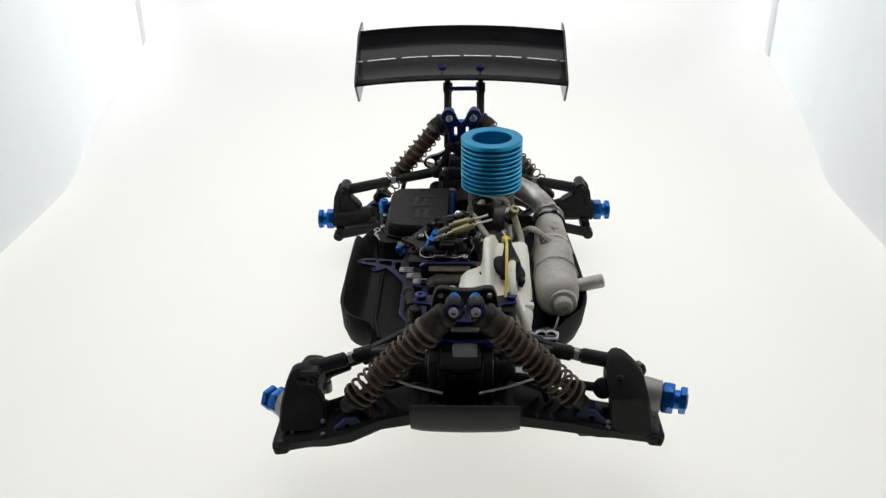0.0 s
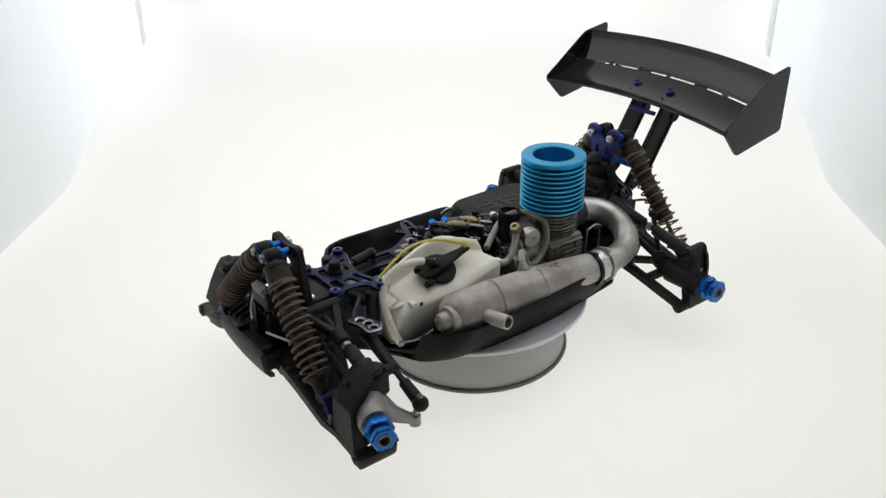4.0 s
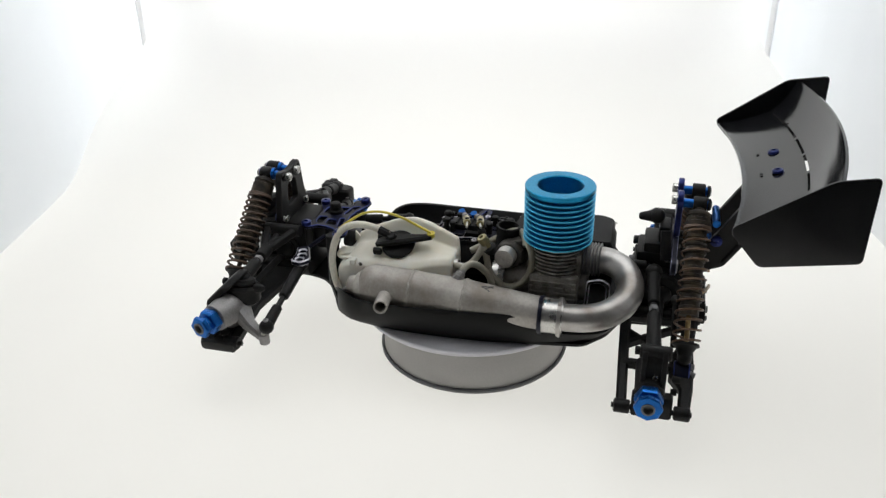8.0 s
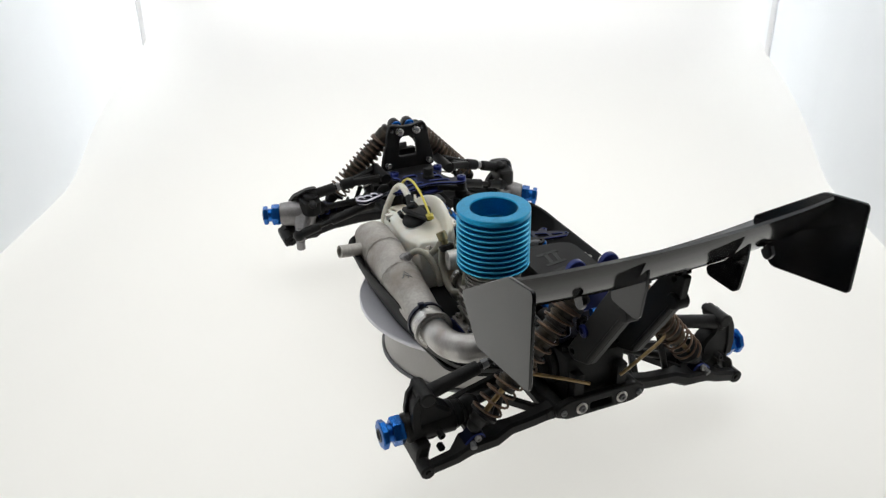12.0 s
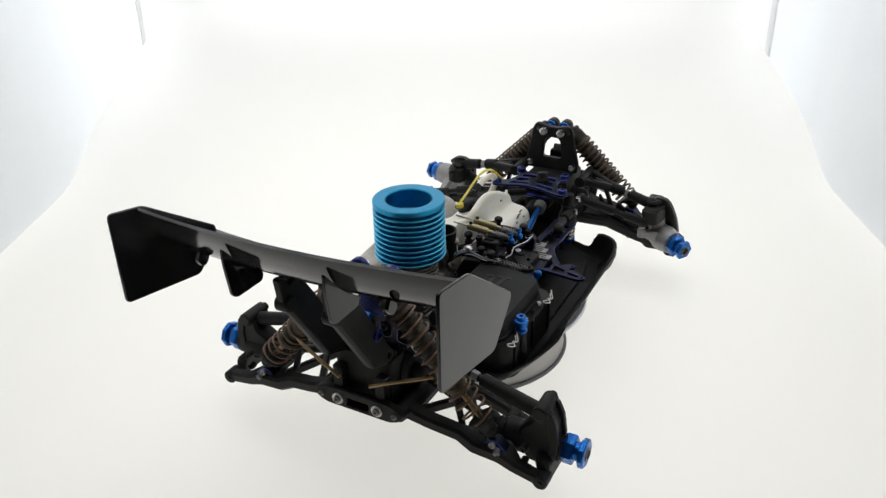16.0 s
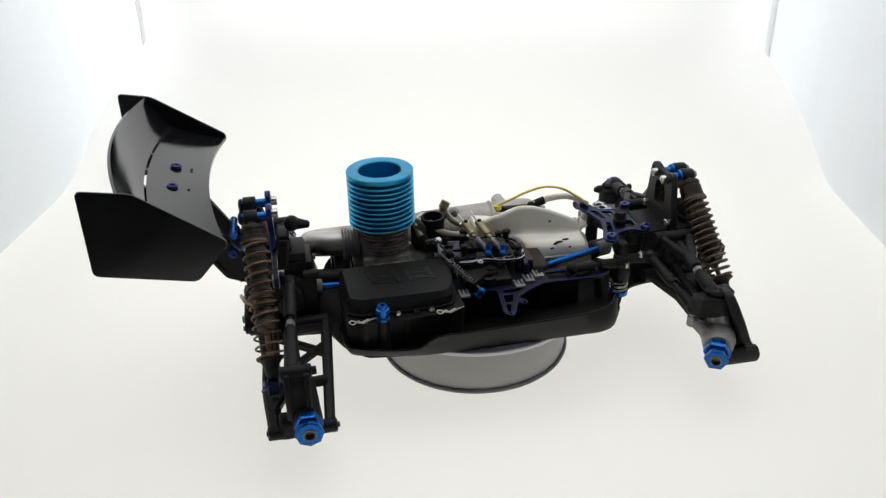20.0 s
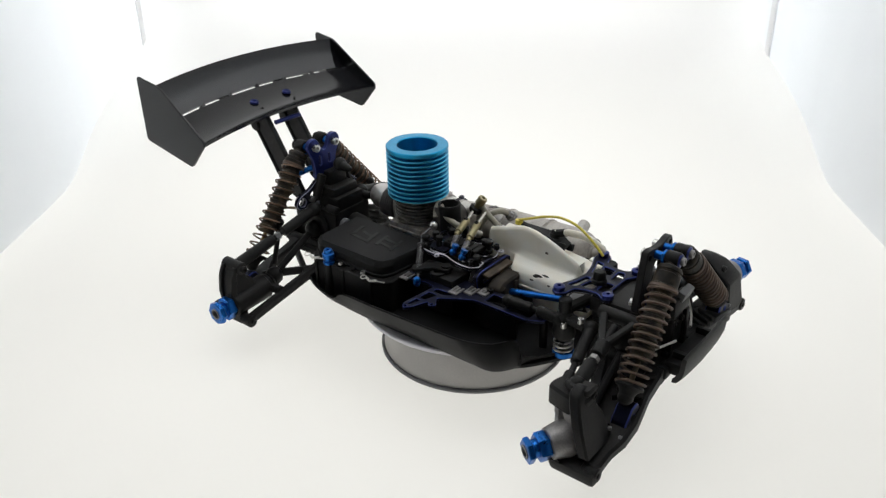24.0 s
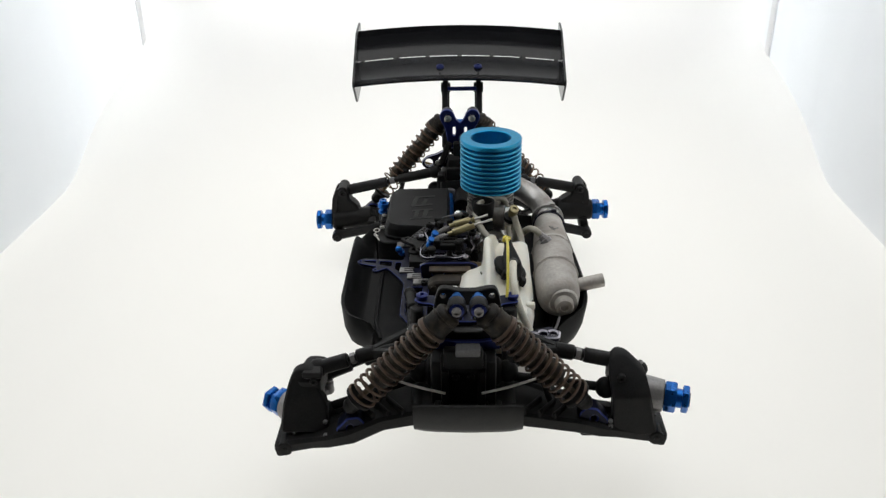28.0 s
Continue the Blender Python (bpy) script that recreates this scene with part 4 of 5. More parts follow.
def build_shock(car, top, low, tail):
    """Oil damper with coil spring, from its upper eye to its lower eye."""
    top, low = vec(top), vec(low)
    d = low - top
    k = d.length
    n = d.normalized()
    cap_end, first = (12, 0.15) if tail else (18, 0.20)

    def at(f):
        return top + d * f

    bm = fresh()
    prof = [(0, 5), (0, 7.2)]
    for i in range(11):
        h = k * (0.04 + i * 0.05)
        prof += [(h, 7.2), (h + 0.5, 8.3), (h + 2.2, 8.3), (h + 2.8, 7.2)]
    lathe(bm, at(0.12), n, prof + [(k * 0.6, 7.2), (k * 0.6, 3)], 20)
    shock = part("shock_absorber", bm, SHOCK, car, "dust-caked damper body")
    bm = fresh()
    cyl(bm, at(0.0), at(0.07), 4.2, 5.5)
    lathe(bm, at(0.05), n, [(0, 6.0), (0.8, 8.0), (2.2, 9.0), (4, 9.0), (4.4, 8.4), (6, 8.4), (6.4, 9.2), (cap_end - 3, 9.2), (cap_end - 2.6, 10.0), (cap_end, 10.0), (cap_end + 0.6, 8)], 20)
    part("shock_cap", bm, CAP, shock, "dusty dark shock cap")
    bm = fresh()
    lathe(bm, top - Vector((0, 5, 0)), (0, 1, 0), [(0, 3.2), (0, 5.4), (0.8, 6.0), (9.2, 6.0), (10, 5.4), (10, 3.2)], 18, closed=True)
    part("shock_eye", bm, PLASTIC, shock)
    bm = fresh()
    lathe(bm, at(first), n, [(0, 7), (0.3, 10.2), (2.5, 10.6), (3, 7)], 22, closed=True)
    part("preload_collar", bm, SPRING, shock)
    bm = fresh()
    coil(bm, at(first + 0.02), at(0.895), 9.9, 0.85 if tail else 1.05, 11.5 if tail else 12.5, 6, 18)
    part("coil_spring", bm, REAR_SPRING if tail else SPRING, shock, "copper-brown coil spring" if tail else "dusty brown coil spring")
    bm = fresh()
    cyl(bm, at(0.6), at(0.95), 2.0, n=12)
    part("piston_rod", bm, BRASS if tail else SHOCK, shock)
    bm = fresh()
    lathe(bm, at(0.89), n, [(0, 4), (0, 9.8), (2.0, 10.2), (3.0, 8), (k * 0.05, 6), (k * 0.09, 5)], 20)
    ball(bm, at(0.98), 5.6)
    part("lower_cup", bm, PLASTIC, shock)
    return shock


def hub_nut(parent, a, d, big):
    """Blue hexagonal wheel drive and flanged wheel nut on an axle from a along d."""
    d = vec(d).normalized()
    a = vec(a)
    bm = fresh()
    lathe(bm, a, d, [(0, 8), (0, 9.6), (0.8, 10.3), (7, 10.3), (7.8, 9.6), (7.8, 5)], 6)
    lathe(bm, a, d, [(7.6, 6.5), (11.5, 6.5)], 18)
    part("wheel_hex", bm, BLUE, parent, "bright blue anodised hexagon hub")
    bm = fresh()
    r = 10.2 if big else 9.2
    lathe(bm, a, d, [(11.5, 6), (11.5, r - 0.8), (12.2, r), (15.2, r), (16, r - 0.8), (16.2, 5.8), (16.2, 5.0), (12.5, 4.8)], 8 if big else 6)
    part("wheel_nut", bm, BLUE, parent, "bright blue anodised wheel nut")
    bm = fresh()
    lathe(bm, a, d, [(10, 4.9), (16.8, 4.9), (16.8, 3.6), (13, 3.4), (13, 0.1)], 16)
    part("axle_end", bm, RIM, parent)


def build_rear(car):
    # gearbox, tower, hinge block
    bm = fresh()
    box(bm, (CX, 160, 76), (46, 50, 42), bev=4)
    box(bm, (CX, 150, 101), (34, 26, 16), bev=3)
    cyl(bm, (CX - 27, 160, 80), (CX + 27, 160, 80), 15, n=24, bev=2)
    cyl(bm, (CX, 128, 82), (CX, 140, 82), 8, n=20)
    for sx in (-1, 1):
        box(bm, (CX + sx * 17, 186, 72), (8, 12, 30), bev=1.5)
    gearbox = part("rear_gearbox", bm, PLASTIC, car)
    for sx in (-1, 1):
        for y, z in ((146, 98), (174, 98)):
            screw(gearbox, (CX + sx * 18, y, z - 2), (CX + sx * 18, y, z + 1.5), 2.6, PLASTIC)
    bm = fresh()
    RX = -11.2                     # the tower stands beside the middle line
    half = [(0, 147), (4, 151), (6.5, 158), (11, 161.5), (17, 160.5), (20.5, 155), (19, 149), (14.5, 141), (13, 131), (13.5, 121), (0, 121)]
    poly = [(RX + x, z) for x, z in half] + [(RX - x, z) for x, z in reversed(half[1:-1])]
    holes = []
    for sx in (-1, 1):
        holes += [circ(RX + sx * 12, 153, 2.4), rounded([(RX + sx * 4.4, 134), (RX + sx * 7.2, 134), (RX + sx * 7.2, 143), (RX + sx * 4.4, 143)], 1.2)]
    plate(bm, rounded(poly, 3), 164, 168.5, "xz", holes, chamfer=0.6)
    tower = part("rear_shock_tower", bm, [NAVY, TRAY_EDGE], car, "dark blue anodised shock tower with paler edges")
    # lower part of the tower, coloured darker than its top
    bm = fresh()
    half = [(0, 120.9), (14, 120.9), (17, 118), (24, 114), (32, 112), (37, 109), (40, 104), (36, 98.5), (26, 98), (14, 101), (0, 101)]
    poly = [(RX + x, z) for x, z in half] + [(RX - x, z) for x, z in reversed(half[1:-1])]
    holes = []
    for sx in (-1, 1):
        holes += [rounded([(RX + sx * 2, 105), (RX + sx * 10, 105.5), (RX + sx * 11, 116), (RX + sx * 2, 117)], 2.5), rounded([(RX + sx * 15, 104), (RX + sx * 23, 103), (RX + sx * 22, 110), (RX + sx * 16, 114)], 2), circ(RX + sx * 32, 105, 4.2, 14)]
    plate(bm, rounded(poly, 2.5), 164, 168.3, "xz", holes, chamfer=0.45)
    part("tower_foot", bm, [INK, BLUE_EDGE], tower, "darker lower part of the shock tower with bare silver edges")
    for sx in (-1, 1):
        bm = fresh()
        cyl(bm, (RX + sx * 13, 168, 151.5), (RX + sx * 13, 187, 151.5), 3.6, n=14)
        part("shock_standoff", bm, BLUE, tower, "bright blue standoff")
        screw(tower, (RX + sx * 12, 164, 153), (RX + sx * 12, 159.5, 153), 3.6)
        screw(tower, (RX + sx * 22, 164, 106), (RX + sx * 23, 160, 106), 3.0)
        bm = fresh()
        lathe(bm, (RX + sx * 13, 186.5, 151.5), (0, 1, 0), [(0, 4.4), (0.6, 5.0), (2.2, 4.6), (3.2, 2.6), (3.4, 0.1)], 14)
        part("standoff_cap", bm, RUBBER, tower)
        screw(tower, (RX + sx * 7, 168.5, 115), (RX + sx * 7, 172, 115), 2.8, PLASTIC)
    for x, z, r in ((-32, 105, 5.4), (32, 105, 5.4)):
        bm = fresh()
        pipe_ring(bm, (RX + x, 168.4, z), (RX + x, 169.4, z), r, r - 1.0, 20)
        part("bare_ring", bm, EDGE, tower, "bare silver edge of a round opening")
    # hinge block across the tail
    bm = fresh()
    poly = [(CX - 35, 59), (CX - 26, 55), (CX + 26, 55), (CX + 35, 59), (CX + 35, 66), (CX + 26, 70), (CX - 26, 70), (CX - 35, 66)]
    plate(bm, rounded(poly, 3), 189, 195, "xz", [rounded([(CX - 9, 58), (CX + 9, 58), (CX + 9, 64), (CX - 9, 64)], 2)], chamfer=0.8)
    block = part("rear_hinge_block", bm, [PLASTIC, PLASTIC], car)
    for sx in (-1, 1):
        bm = fresh()
        lathe(bm, (CX + sx * 16, 194, 62), (0, 1, 0), [(0, 2.9), (3.0, 2.9), (3.4, 2.4), (3.4, 1.4), (1.8, 1.3), (1.8, 0.1)], 6)
        part("screw", bm, RIM, block)
        bm = fresh()
        lathe(bm, (CX + sx * 16, 194.8, 62), (0, 1, 0), [(0, 2.8), (0, 4.4), (1.0, 4.4), (1.0, 2.8)], 18, closed=True)
        part("washer", bm, WIRE, block, "bright washer")
        screw(block, (CX + sx * 30, 194.5, 62), (CX + sx * 30, 196.5, 62), 2.2, RIM)
    # caps and posts on top of the gearbox
    bm = fresh()
    box(bm, (CX, 151, 111), (31, 18, 11), bev=2.5)
    box(bm, (CX + 1, 157, 122), (22, 9, 16), bev=2.5)
    ball(bm, (CX + 2, 150, 135), 6.5)
    cyl(bm, (CX + 2, 148, 134.5), (CX + 1, 136, 133), 5.0, 3.0, 14, 1.2)
    for sx in (-1, 1):
        cyl(bm, (CX + sx * 22, 133, 100), (CX + sx * 22, 146, 100), 3.8, n=14, bev=0.8)
        bar(bm, (CX + sx * 14, 158, 128), (CX + sx * 22, 160, 106), 8, 6)
    part("gearbox_brace", bm, PLASTIC, car)
    # blue rods between the wing struts
    struts = []
    for sx in (-1, 1):
        bm = fresh()
        x = CX - 1 + sx * 17.5
        poly = [(176, 100), (184, 96), (204, 104), (241, 162), (244, 182), (224, 178), (220, 170), (212, 158)]
        holes = [circ(234, 176, 2), circ(183, 102, 2.4)]
        plate(bm, rounded(poly, 3), x - 2.6, x + 2.6, "yz", holes, chamfer=0.6)
        bar(bm, (x, 232, 180), (x, 222, 176), 10, 3)
        bar(bm, (x, 203, 107), (x, 236, 159), 8, 4, bev=1)
        cyl(bm, (x - 5, 237, 162), (x + 5, 237, 162), 5.5, n=16, bev=0.8)
        struts.append(part("wing_strut", bm, [PLASTIC, PLASTIC], car, "black wing mount strut"))
        bm = fresh()
        lathe(bm, (x + sx * 2.6, 196, 126), (sx, 0, 0), [(0, 4.6), (1.6, 4.6), (2, 3.8), (2, 1.8), (1, 1.6), (1, 0.1)], 14)
        part("strut_screw", bm, NAVY, struts[-1])
    for y, z, r, mt in ((190.5, 121.2, 3.0, BLUE), (195, 137.6, 3.0, BLUE), (214, 167.5, 2.2, NAVY)):
        bm = fresh()
        cyl(bm, (CX - 16, y, z), (CX + 14, y, z), r, n=14)
        part("strut_crossbar", bm, mt, car, "blue anodised crossbar")
    for s in (1, -1):
        drop = 0 if s > 0 else -5
        oy = 0.0 if s > 0 else -4.5            # this arm sits further forward
        fy = 0.0 if s > 0 else 5.0             # and is narrower
        ry = 3.0 if s > 0 else 2.2
        zo = 37.5 if s > 0 else 35.0           # outer hinge pin
        dp = 126 if s > 0 else 131             # its distance from the middle line
        dm = 90 if s > 0 else 97               # the shock's lower mount
        xo, xi = side_x(s, dp), side_x(s, 30)
        zm = 46.5 if s > 0 else 46.0
        bm = fresh()
        beam(bm, [((xi, 187 + oy - ry, 60), 12, 10), ((side_x(s, 48), 186 + oy - ry, 55.5), 11, 9.5), ((side_x(s, dm - 26), 184.5 + oy - ry, zm + 6), 11, 9.5), ((side_x(s, dm - 15), 182 + oy - ry, zm + 1), 18, 10),
                  ((side_x(s, dm + 6), 182 + oy - ry, zm - 0.5), 18, 10), ((side_x(s, dm + 16), 183 + oy, (zm + zo) / 2), 10, 9), ((xo, 182 + oy, zo), 8.5, 9)], 2)
        arm = part("rear_lower_arm", bm, PLASTIC, car, "black ribbed rear suspension arm")
        # the arm's front spar, cross webs and pin bosses
        bm = fresh()
        beam(bm, [((xi, 134 + oy + fy * 0.4, 61), 9, 9), ((side_x(s, 76), 135.5 + oy + fy * 0.7, (61 + zo) / 2 + 1.5), 8, 9), ((xo, 138 + oy + fy, zo), 7.5, 9)], 2)
        part("front_spar", bm, PLASTIC, arm)
        for a, b, w in (((dm - 2, 136 + fy, zm + 3), (dm - 2, 176, zm + 2), 7), ((52, 135, 55), (dm - 12, 176, zm + 3), 5), ((40, 181, 58), (66, 137, 52), 5), ((36, 132, 59), (36, 190, 59), 7)):
            bm = fresh()
            bar(bm, (side_x(s, a[0]), a[1] + oy, a[2]), (side_x(s, b[0]), b[1] + oy, b[2]), w, 7)
            part("arm_web", bm, PLASTIC, arm)
        bm = fresh()
        cyl(bm, (xi, 129, 61), (xi, 192, 61), 5.5, n=14, bev=0.8)
        part("inner_pivot", bm, PLASTIC, arm)
        for y in (138.5 + fy, 181):
            bm = fresh()
            lathe(bm, (xo, y - 6 + oy, zo), (0, 1, 0), [(0, 3.6), (0.8, 5.2), (11, 5.2), (12, 4.2), (12, 2.4), (11, 2.2), (11, 0.1)], 16)
            part("pin_boss", bm, PLASTIC, arm)
        bm = fresh()
        cyl(bm, (xo, 131 + oy + fy, zo), (xo, 188 + oy, zo), 2.0, n=10)
        part("hinge_pin", bm, PLASTIC, arm)
        bm = fresh()
        outline = rounded([(side_x(s, dm + x), zm + z) for x, z in ((-8, 1), (8, 0), (9, 4), (5, 7.5), (2, 10), (-4, 10), (-7, 6))], 2)
        plate(bm, outline, 173 + oy + fy * 0.5, 185 + oy, "xz", chamfer=1.0)
        part("shock_mount", bm, [DIMMED_NAVY, TRAY_EDGE], arm, "dark blue shock mount insert with paler edges")
        screw(arm, (side_x(s, dm), 185.6 + oy, zm + 8), (side_x(s, dm), 188 + oy, zm + 8), 2.4, SPINDLE)
        bm = fresh()
        lathe(bm, (side_x(s, dm + 3), 184 + oy, zm + 4), (s * 0.2, 1, -0.25), [(0, 2.6), (4.8, 2.4), (5.2, 1.8)], 8)
        part("droop_screw", bm, RIM, arm)
        # hub carrier: a column with raised rails, the bearing housing and a yoke on the hinge pin
        zn = 54.7 if s > 0 else 46.4
        xh, zt = (side_x(s, 118), 82.0) if s > 0 else (side_x(s, 124), 79.5)
        out = [(125, 46), (127, 67), (125.5, 78), (121, 84), (114, 84), (111, 78), (110, 73), (105, 70), (99, 66), (98.5, 58), (104, 50), (112, 45)]
        if s < 0:
            out = [(134, 35), (135, 56), (133, 71), (129, 80.5), (121, 81), (118.5, 76), (117.5, 69), (112, 65), (108, 58), (109, 46), (115, 36)]
        bm = fresh()
        plate(bm, rounded([(side_x(s, x), z) for x, z in out], 3.0), 151, 166, "xz", chamfer=2.0)
        hub = part("rear_hub_carrier", bm, [PLASTIC, PLASTIC], car, "black rear hub carrier")
        bm = fresh()
        plate(bm, rounded([(side_x(s, x), z) for x, z in ((dp + 4, zo - 5), (dp + 3, zo + 7), (dp, zo + 12), (dp - 8, zo + 12), (dp - 6, zo + 4), (dp - 5, zo - 4))], 2), 145, 174, "xz", chamfer=1.5)
        part("carrier_yoke", bm, [PLASTIC, PLASTIC], hub)
        bm = fresh()
        cyl(bm, (side_x(s, 96), 157, zn + 1), (side_x(s, 133 if s > 0 else 137), 157 if s > 0 else 153.5, zn), 11.5, 10.5, 24, 1.5)
        part("bearing_housing", bm, PLASTIC, hub)
        bm = fresh()
        lathe(bm, (side_x(s, 78), 157.5, zn + 3.5), (s, 0, -0.12), [(0, 4), (0.5, 5.5), (6, 7), (6.5, 6.2), (9, 8), (9.5, 7.2), (12.5, 9.2), (13, 8.4), (18, 10.4), (19, 9)], 22)
        part("axle_boot", bm, RUBBER, hub, "black ribbed axle boot")
        for y in (151.5, 165.5):
            bm = fresh()
            edge = [(128, zo + 14), (129.4, 67), (127.4, 79), (123, 85), (118, 85), (121.5, 79), (123, 67), (122, zo + 14)] if s > 0 else [(135.6, zo + 12), (137.2, 58), (135, 73), (131, 81.5), (126, 82), (129, 73), (131, 58), (130, zo + 12)]
            plate(bm, rounded([(side_x(s, x), z) for x, z in edge], 1.2), y - 2, y + 2, "xz", chamfer=0.6)
            part("carrier_rail", bm, [PLASTIC, PLASTIC], hub)
        bm = fresh()
        lathe(bm, (xh, 147.5, zt), (0, 1, 0), [(0, 4.2), (0.8, 5.4), (21.5, 5.4), (22.5, 4.2)], 16)
        part("link_pivot", bm, PLASTIC, hub)
        screw(hub, (xh, 147.6, zt), (xh, 144, zt), 3.2, PLASTIC)
        for dz in (0, 11):
            screw(hub, (side_x(s, dp - 14), 172, zo + 8 + dz), (side_x(s, dp - 14), 176.5 + dz * 0.1, zo + 8 + dz), 2.6, PLASTIC)
        screw(hub, (xh + s * 6, 160, zt - 16), (xh + s * 9, 160, zt - 16), 2.4)
        hub_nut(hub, (side_x(s, 133 if s > 0 else 137), 157 if s > 0 else 153.5, zn), (s, 0, 0), True)
        # half shaft in its boot
        bm = fresh()
        cyl(bm, (side_x(s, 26), 160, 79), (side_x(s, 90), 157, zn + 3), 3.2, n=12)
        for f in (0.05, 0.9):
            p = vec((side_x(s, 26), 160, 79)).lerp(vec((side_x(s, 90), 157, zn + 3)), f)
            ball(bm, p, 8)
        part("half_shaft", bm, PLASTIC, car)
        # upper camber link
        a, b = vec((side_x(s, 29), 152 + fy, 98)), vec((xh, 157.5 + fy * 0.8, zt - 4))
        bm = fresh()
        cyl(bm, a, b, 2.6, n=10)
        cyl(bm, a.lerp(b, 0.0), a.lerp(b, 0.40), 5.2, 4.6, 14, 0.8)
        cyl(bm, a.lerp(b, 0.52), a.lerp(b, 1.0), 5.0, 5.6, 14, 0.8)
        ball(bm, a, 7)
        ball(bm, b, 7)
        link = part("camber_link", bm, PLASTIC, car, "black camber link with ball ends")
        bm = fresh()
        p = a.lerp(b, 0.44)
        cyl(bm, p, a.lerp(b, 0.49), 3.6, n=6)
        part("turnbuckle", bm, RIM, link)
        # anti-roll bar
        bm = fresh()
        tube(bm, smooth_path([(side_x(s, 12), 196, 82), (side_x(s, 30), 194, 90), (side_x(s, 52), 188, 97), (side_x(s, 60), 170, 92)], 4), 1.3, 8)
        part("anti_roll_bar", bm, BRASS, car, "dull brass-coloured anti-roll bar wire")
        bm = fresh()
        cyl(bm, (side_x(s, 60), 170, 94), (side_x(s, 70), 172, 57 + drop * 0.6), 2.4, n=10)
        ball(bm, (side_x(s, 60), 170, 93), 4)
        part("drop_link", bm, PLASTIC, car)
        build_shock(car, (RX + s * 13, 181 + oy * 0.2, 151.5), (side_x(s, dm + (1 if s > 0 else -3)), 180 + oy, zm + 13), True)


def build_front(car):
    bm = fresh()
    box(bm, (CX, -166, 80), (44, 44, 50), bev=4)
    cyl(bm, (CX - 26, -166, 82), (CX + 26, -166, 82), 10, n=24, bev=2)
    box(bm, (CX, -186, 92), (30, 10, 34), bev=2)
    box(bm, (CX, -190, 110), (26, 8, 14), bev=2)
    for sx in (-1, 1):
        box(bm, (CX + sx * 12, -190, 84), (5, 8, 34), bev=1)
        box(bm, (CX + sx * 24, -196, 68), (12, 8, 10), bev=2)
    cyl(bm, (CX, -144, 84), (CX, -128, 84), 11, n=20)
    box(bm, (CX, -174, 66), (66, 44, 11), bev=2)
    gb = part("front_gearbox", bm, PLASTIC, car)
    for sx in (-1, 1):
        screw(gb, (CX + sx * 5, -191, 96), (CX + sx * 5, -193.5, 96), 2.6, PLASTIC)
        screw(gb, (CX + sx * 14, -191, 74), (CX + sx * 14, -193.5, 74), 2.6, PLASTIC)
    # tower with a window
    bm = fresh()
    half = [(13, 104), (28, 104), (27, 114), (23, 130), (21, 144), (18.5, 150.5), (13, 150.8), (6, 148.6)]
    TX = CX + 3
    poly = [(TX + x, z) for x, z in half] + [(TX - x, z) for x, z in reversed(half)]
    holes = [rounded([(TX - 10, 117), (TX + 10, 117), (TX + 8.5, 134), (TX + 6, 138), (TX - 6, 138), (TX - 8.5, 134)], 3), circ(TX + 16, 145, 2), circ(TX - 16, 145, 2)]
    plate(bm, rounded(poly, 4), -171, -165.5, "xz", holes, chamfer=0.6)
    tower = part("front_shock_tower", bm, [PLASTIC, PLASTIC], car, "black shock tower plate with square window")
    for sx in (-1, 1):
        bm = fresh()
        cyl(bm, (TX + sx * 7.0, -170, 145), (TX + sx * 7.0, -180, 145), 3.2, n=14)
        cyl(bm, (TX + sx * 7.0, -177.0, 145), (TX + sx * 7.0, -179.4, 145), 5.4, n=16, bev=0.5)
        part("shock_standoff", bm, BLUE, tower, "bright blue standoff")
        bm = fresh()
        lathe(bm, (TX + sx * 7.0, -189.2, 145.4), (0, -1, 0), [(0, 4.8), (0.9, 5.0), (1.4, 4.2)], 16)
        part("bolt_washer", bm, NAVY, tower, "dark blue washer")
        bm = fresh()
        lathe(bm, (TX + sx * 7.0, -190.2, 145.4), (0, -1, 0), [(0, 2.9), (0.3, 3.1), (2.6, 3.1), (3.0, 2.6), (3.0, 1.5), (1.8, 1.4), (1.8, 0.1)], 12)
        part("bolt_head", bm, SPINDLE, tower, "grey steel bolt head")
        screw(tower, (TX + sx * 8.8, -165.5, 144), (TX + sx * 8.8, -161.5, 144), 3.8)
        for z in (110,):
            screw(tower, (TX + sx * 22, -165.5, z), (TX + sx * 22, -162, z), 3)
    bm = fresh()
    box(bm, (CX + 3, -193, 117.6), (16, 6, 8), (20, 0, 0), bev=1.2)
    part("tower_block", bm, RIM, tower, "small dark grey block")
    bm = fresh()
    plate(bm, rounded([(TX - 22, 106), (TX + 22, 106), (TX + 18, 114), (TX + 8, 112), (TX - 8, 112), (TX - 18, 114)], 2), -175, -171.3, "xz", chamfer=0.5)
    part("tower_brace", bm, [NAVY, TRAY_EDGE], tower, "dark blue brace plate")
    # bumper
    bm = fresh()
    rings = []
    for x in np.linspace(-35.5, 35.5, 11):
        c = 2.0 * (abs(x) / 35.5) ** 6
        y0 = -215.5 + abs(x) * 0.03
        e = min(1.0, (35.5 - abs(x)) * 0.4)
        zb, zt = 64 + c, 89 - c * 0.4
        rings.append([Vector((CX + 3 + x, y, z)) for y, z in ((y0 + 9, zb), (y0 + 5.6, zb + 0.5), (y0 + 2.6, zb + 5), (y0 + 1, 76), (y0, zt - 1), (y0 + 0.8, zt), (y0 + 2.6, zt), (y0 + 3.6, zt - 1.5), (y0 + 4.6, 76), (y0 + 6.4, zb + 6.5), (y0 + 9, zb + 3))])
    skin(bm, rings)
    bumper = part("bumper", bm, SCUFFED, car, "scuffed black upright front bumper plate", angle=50)
    bm = fresh()
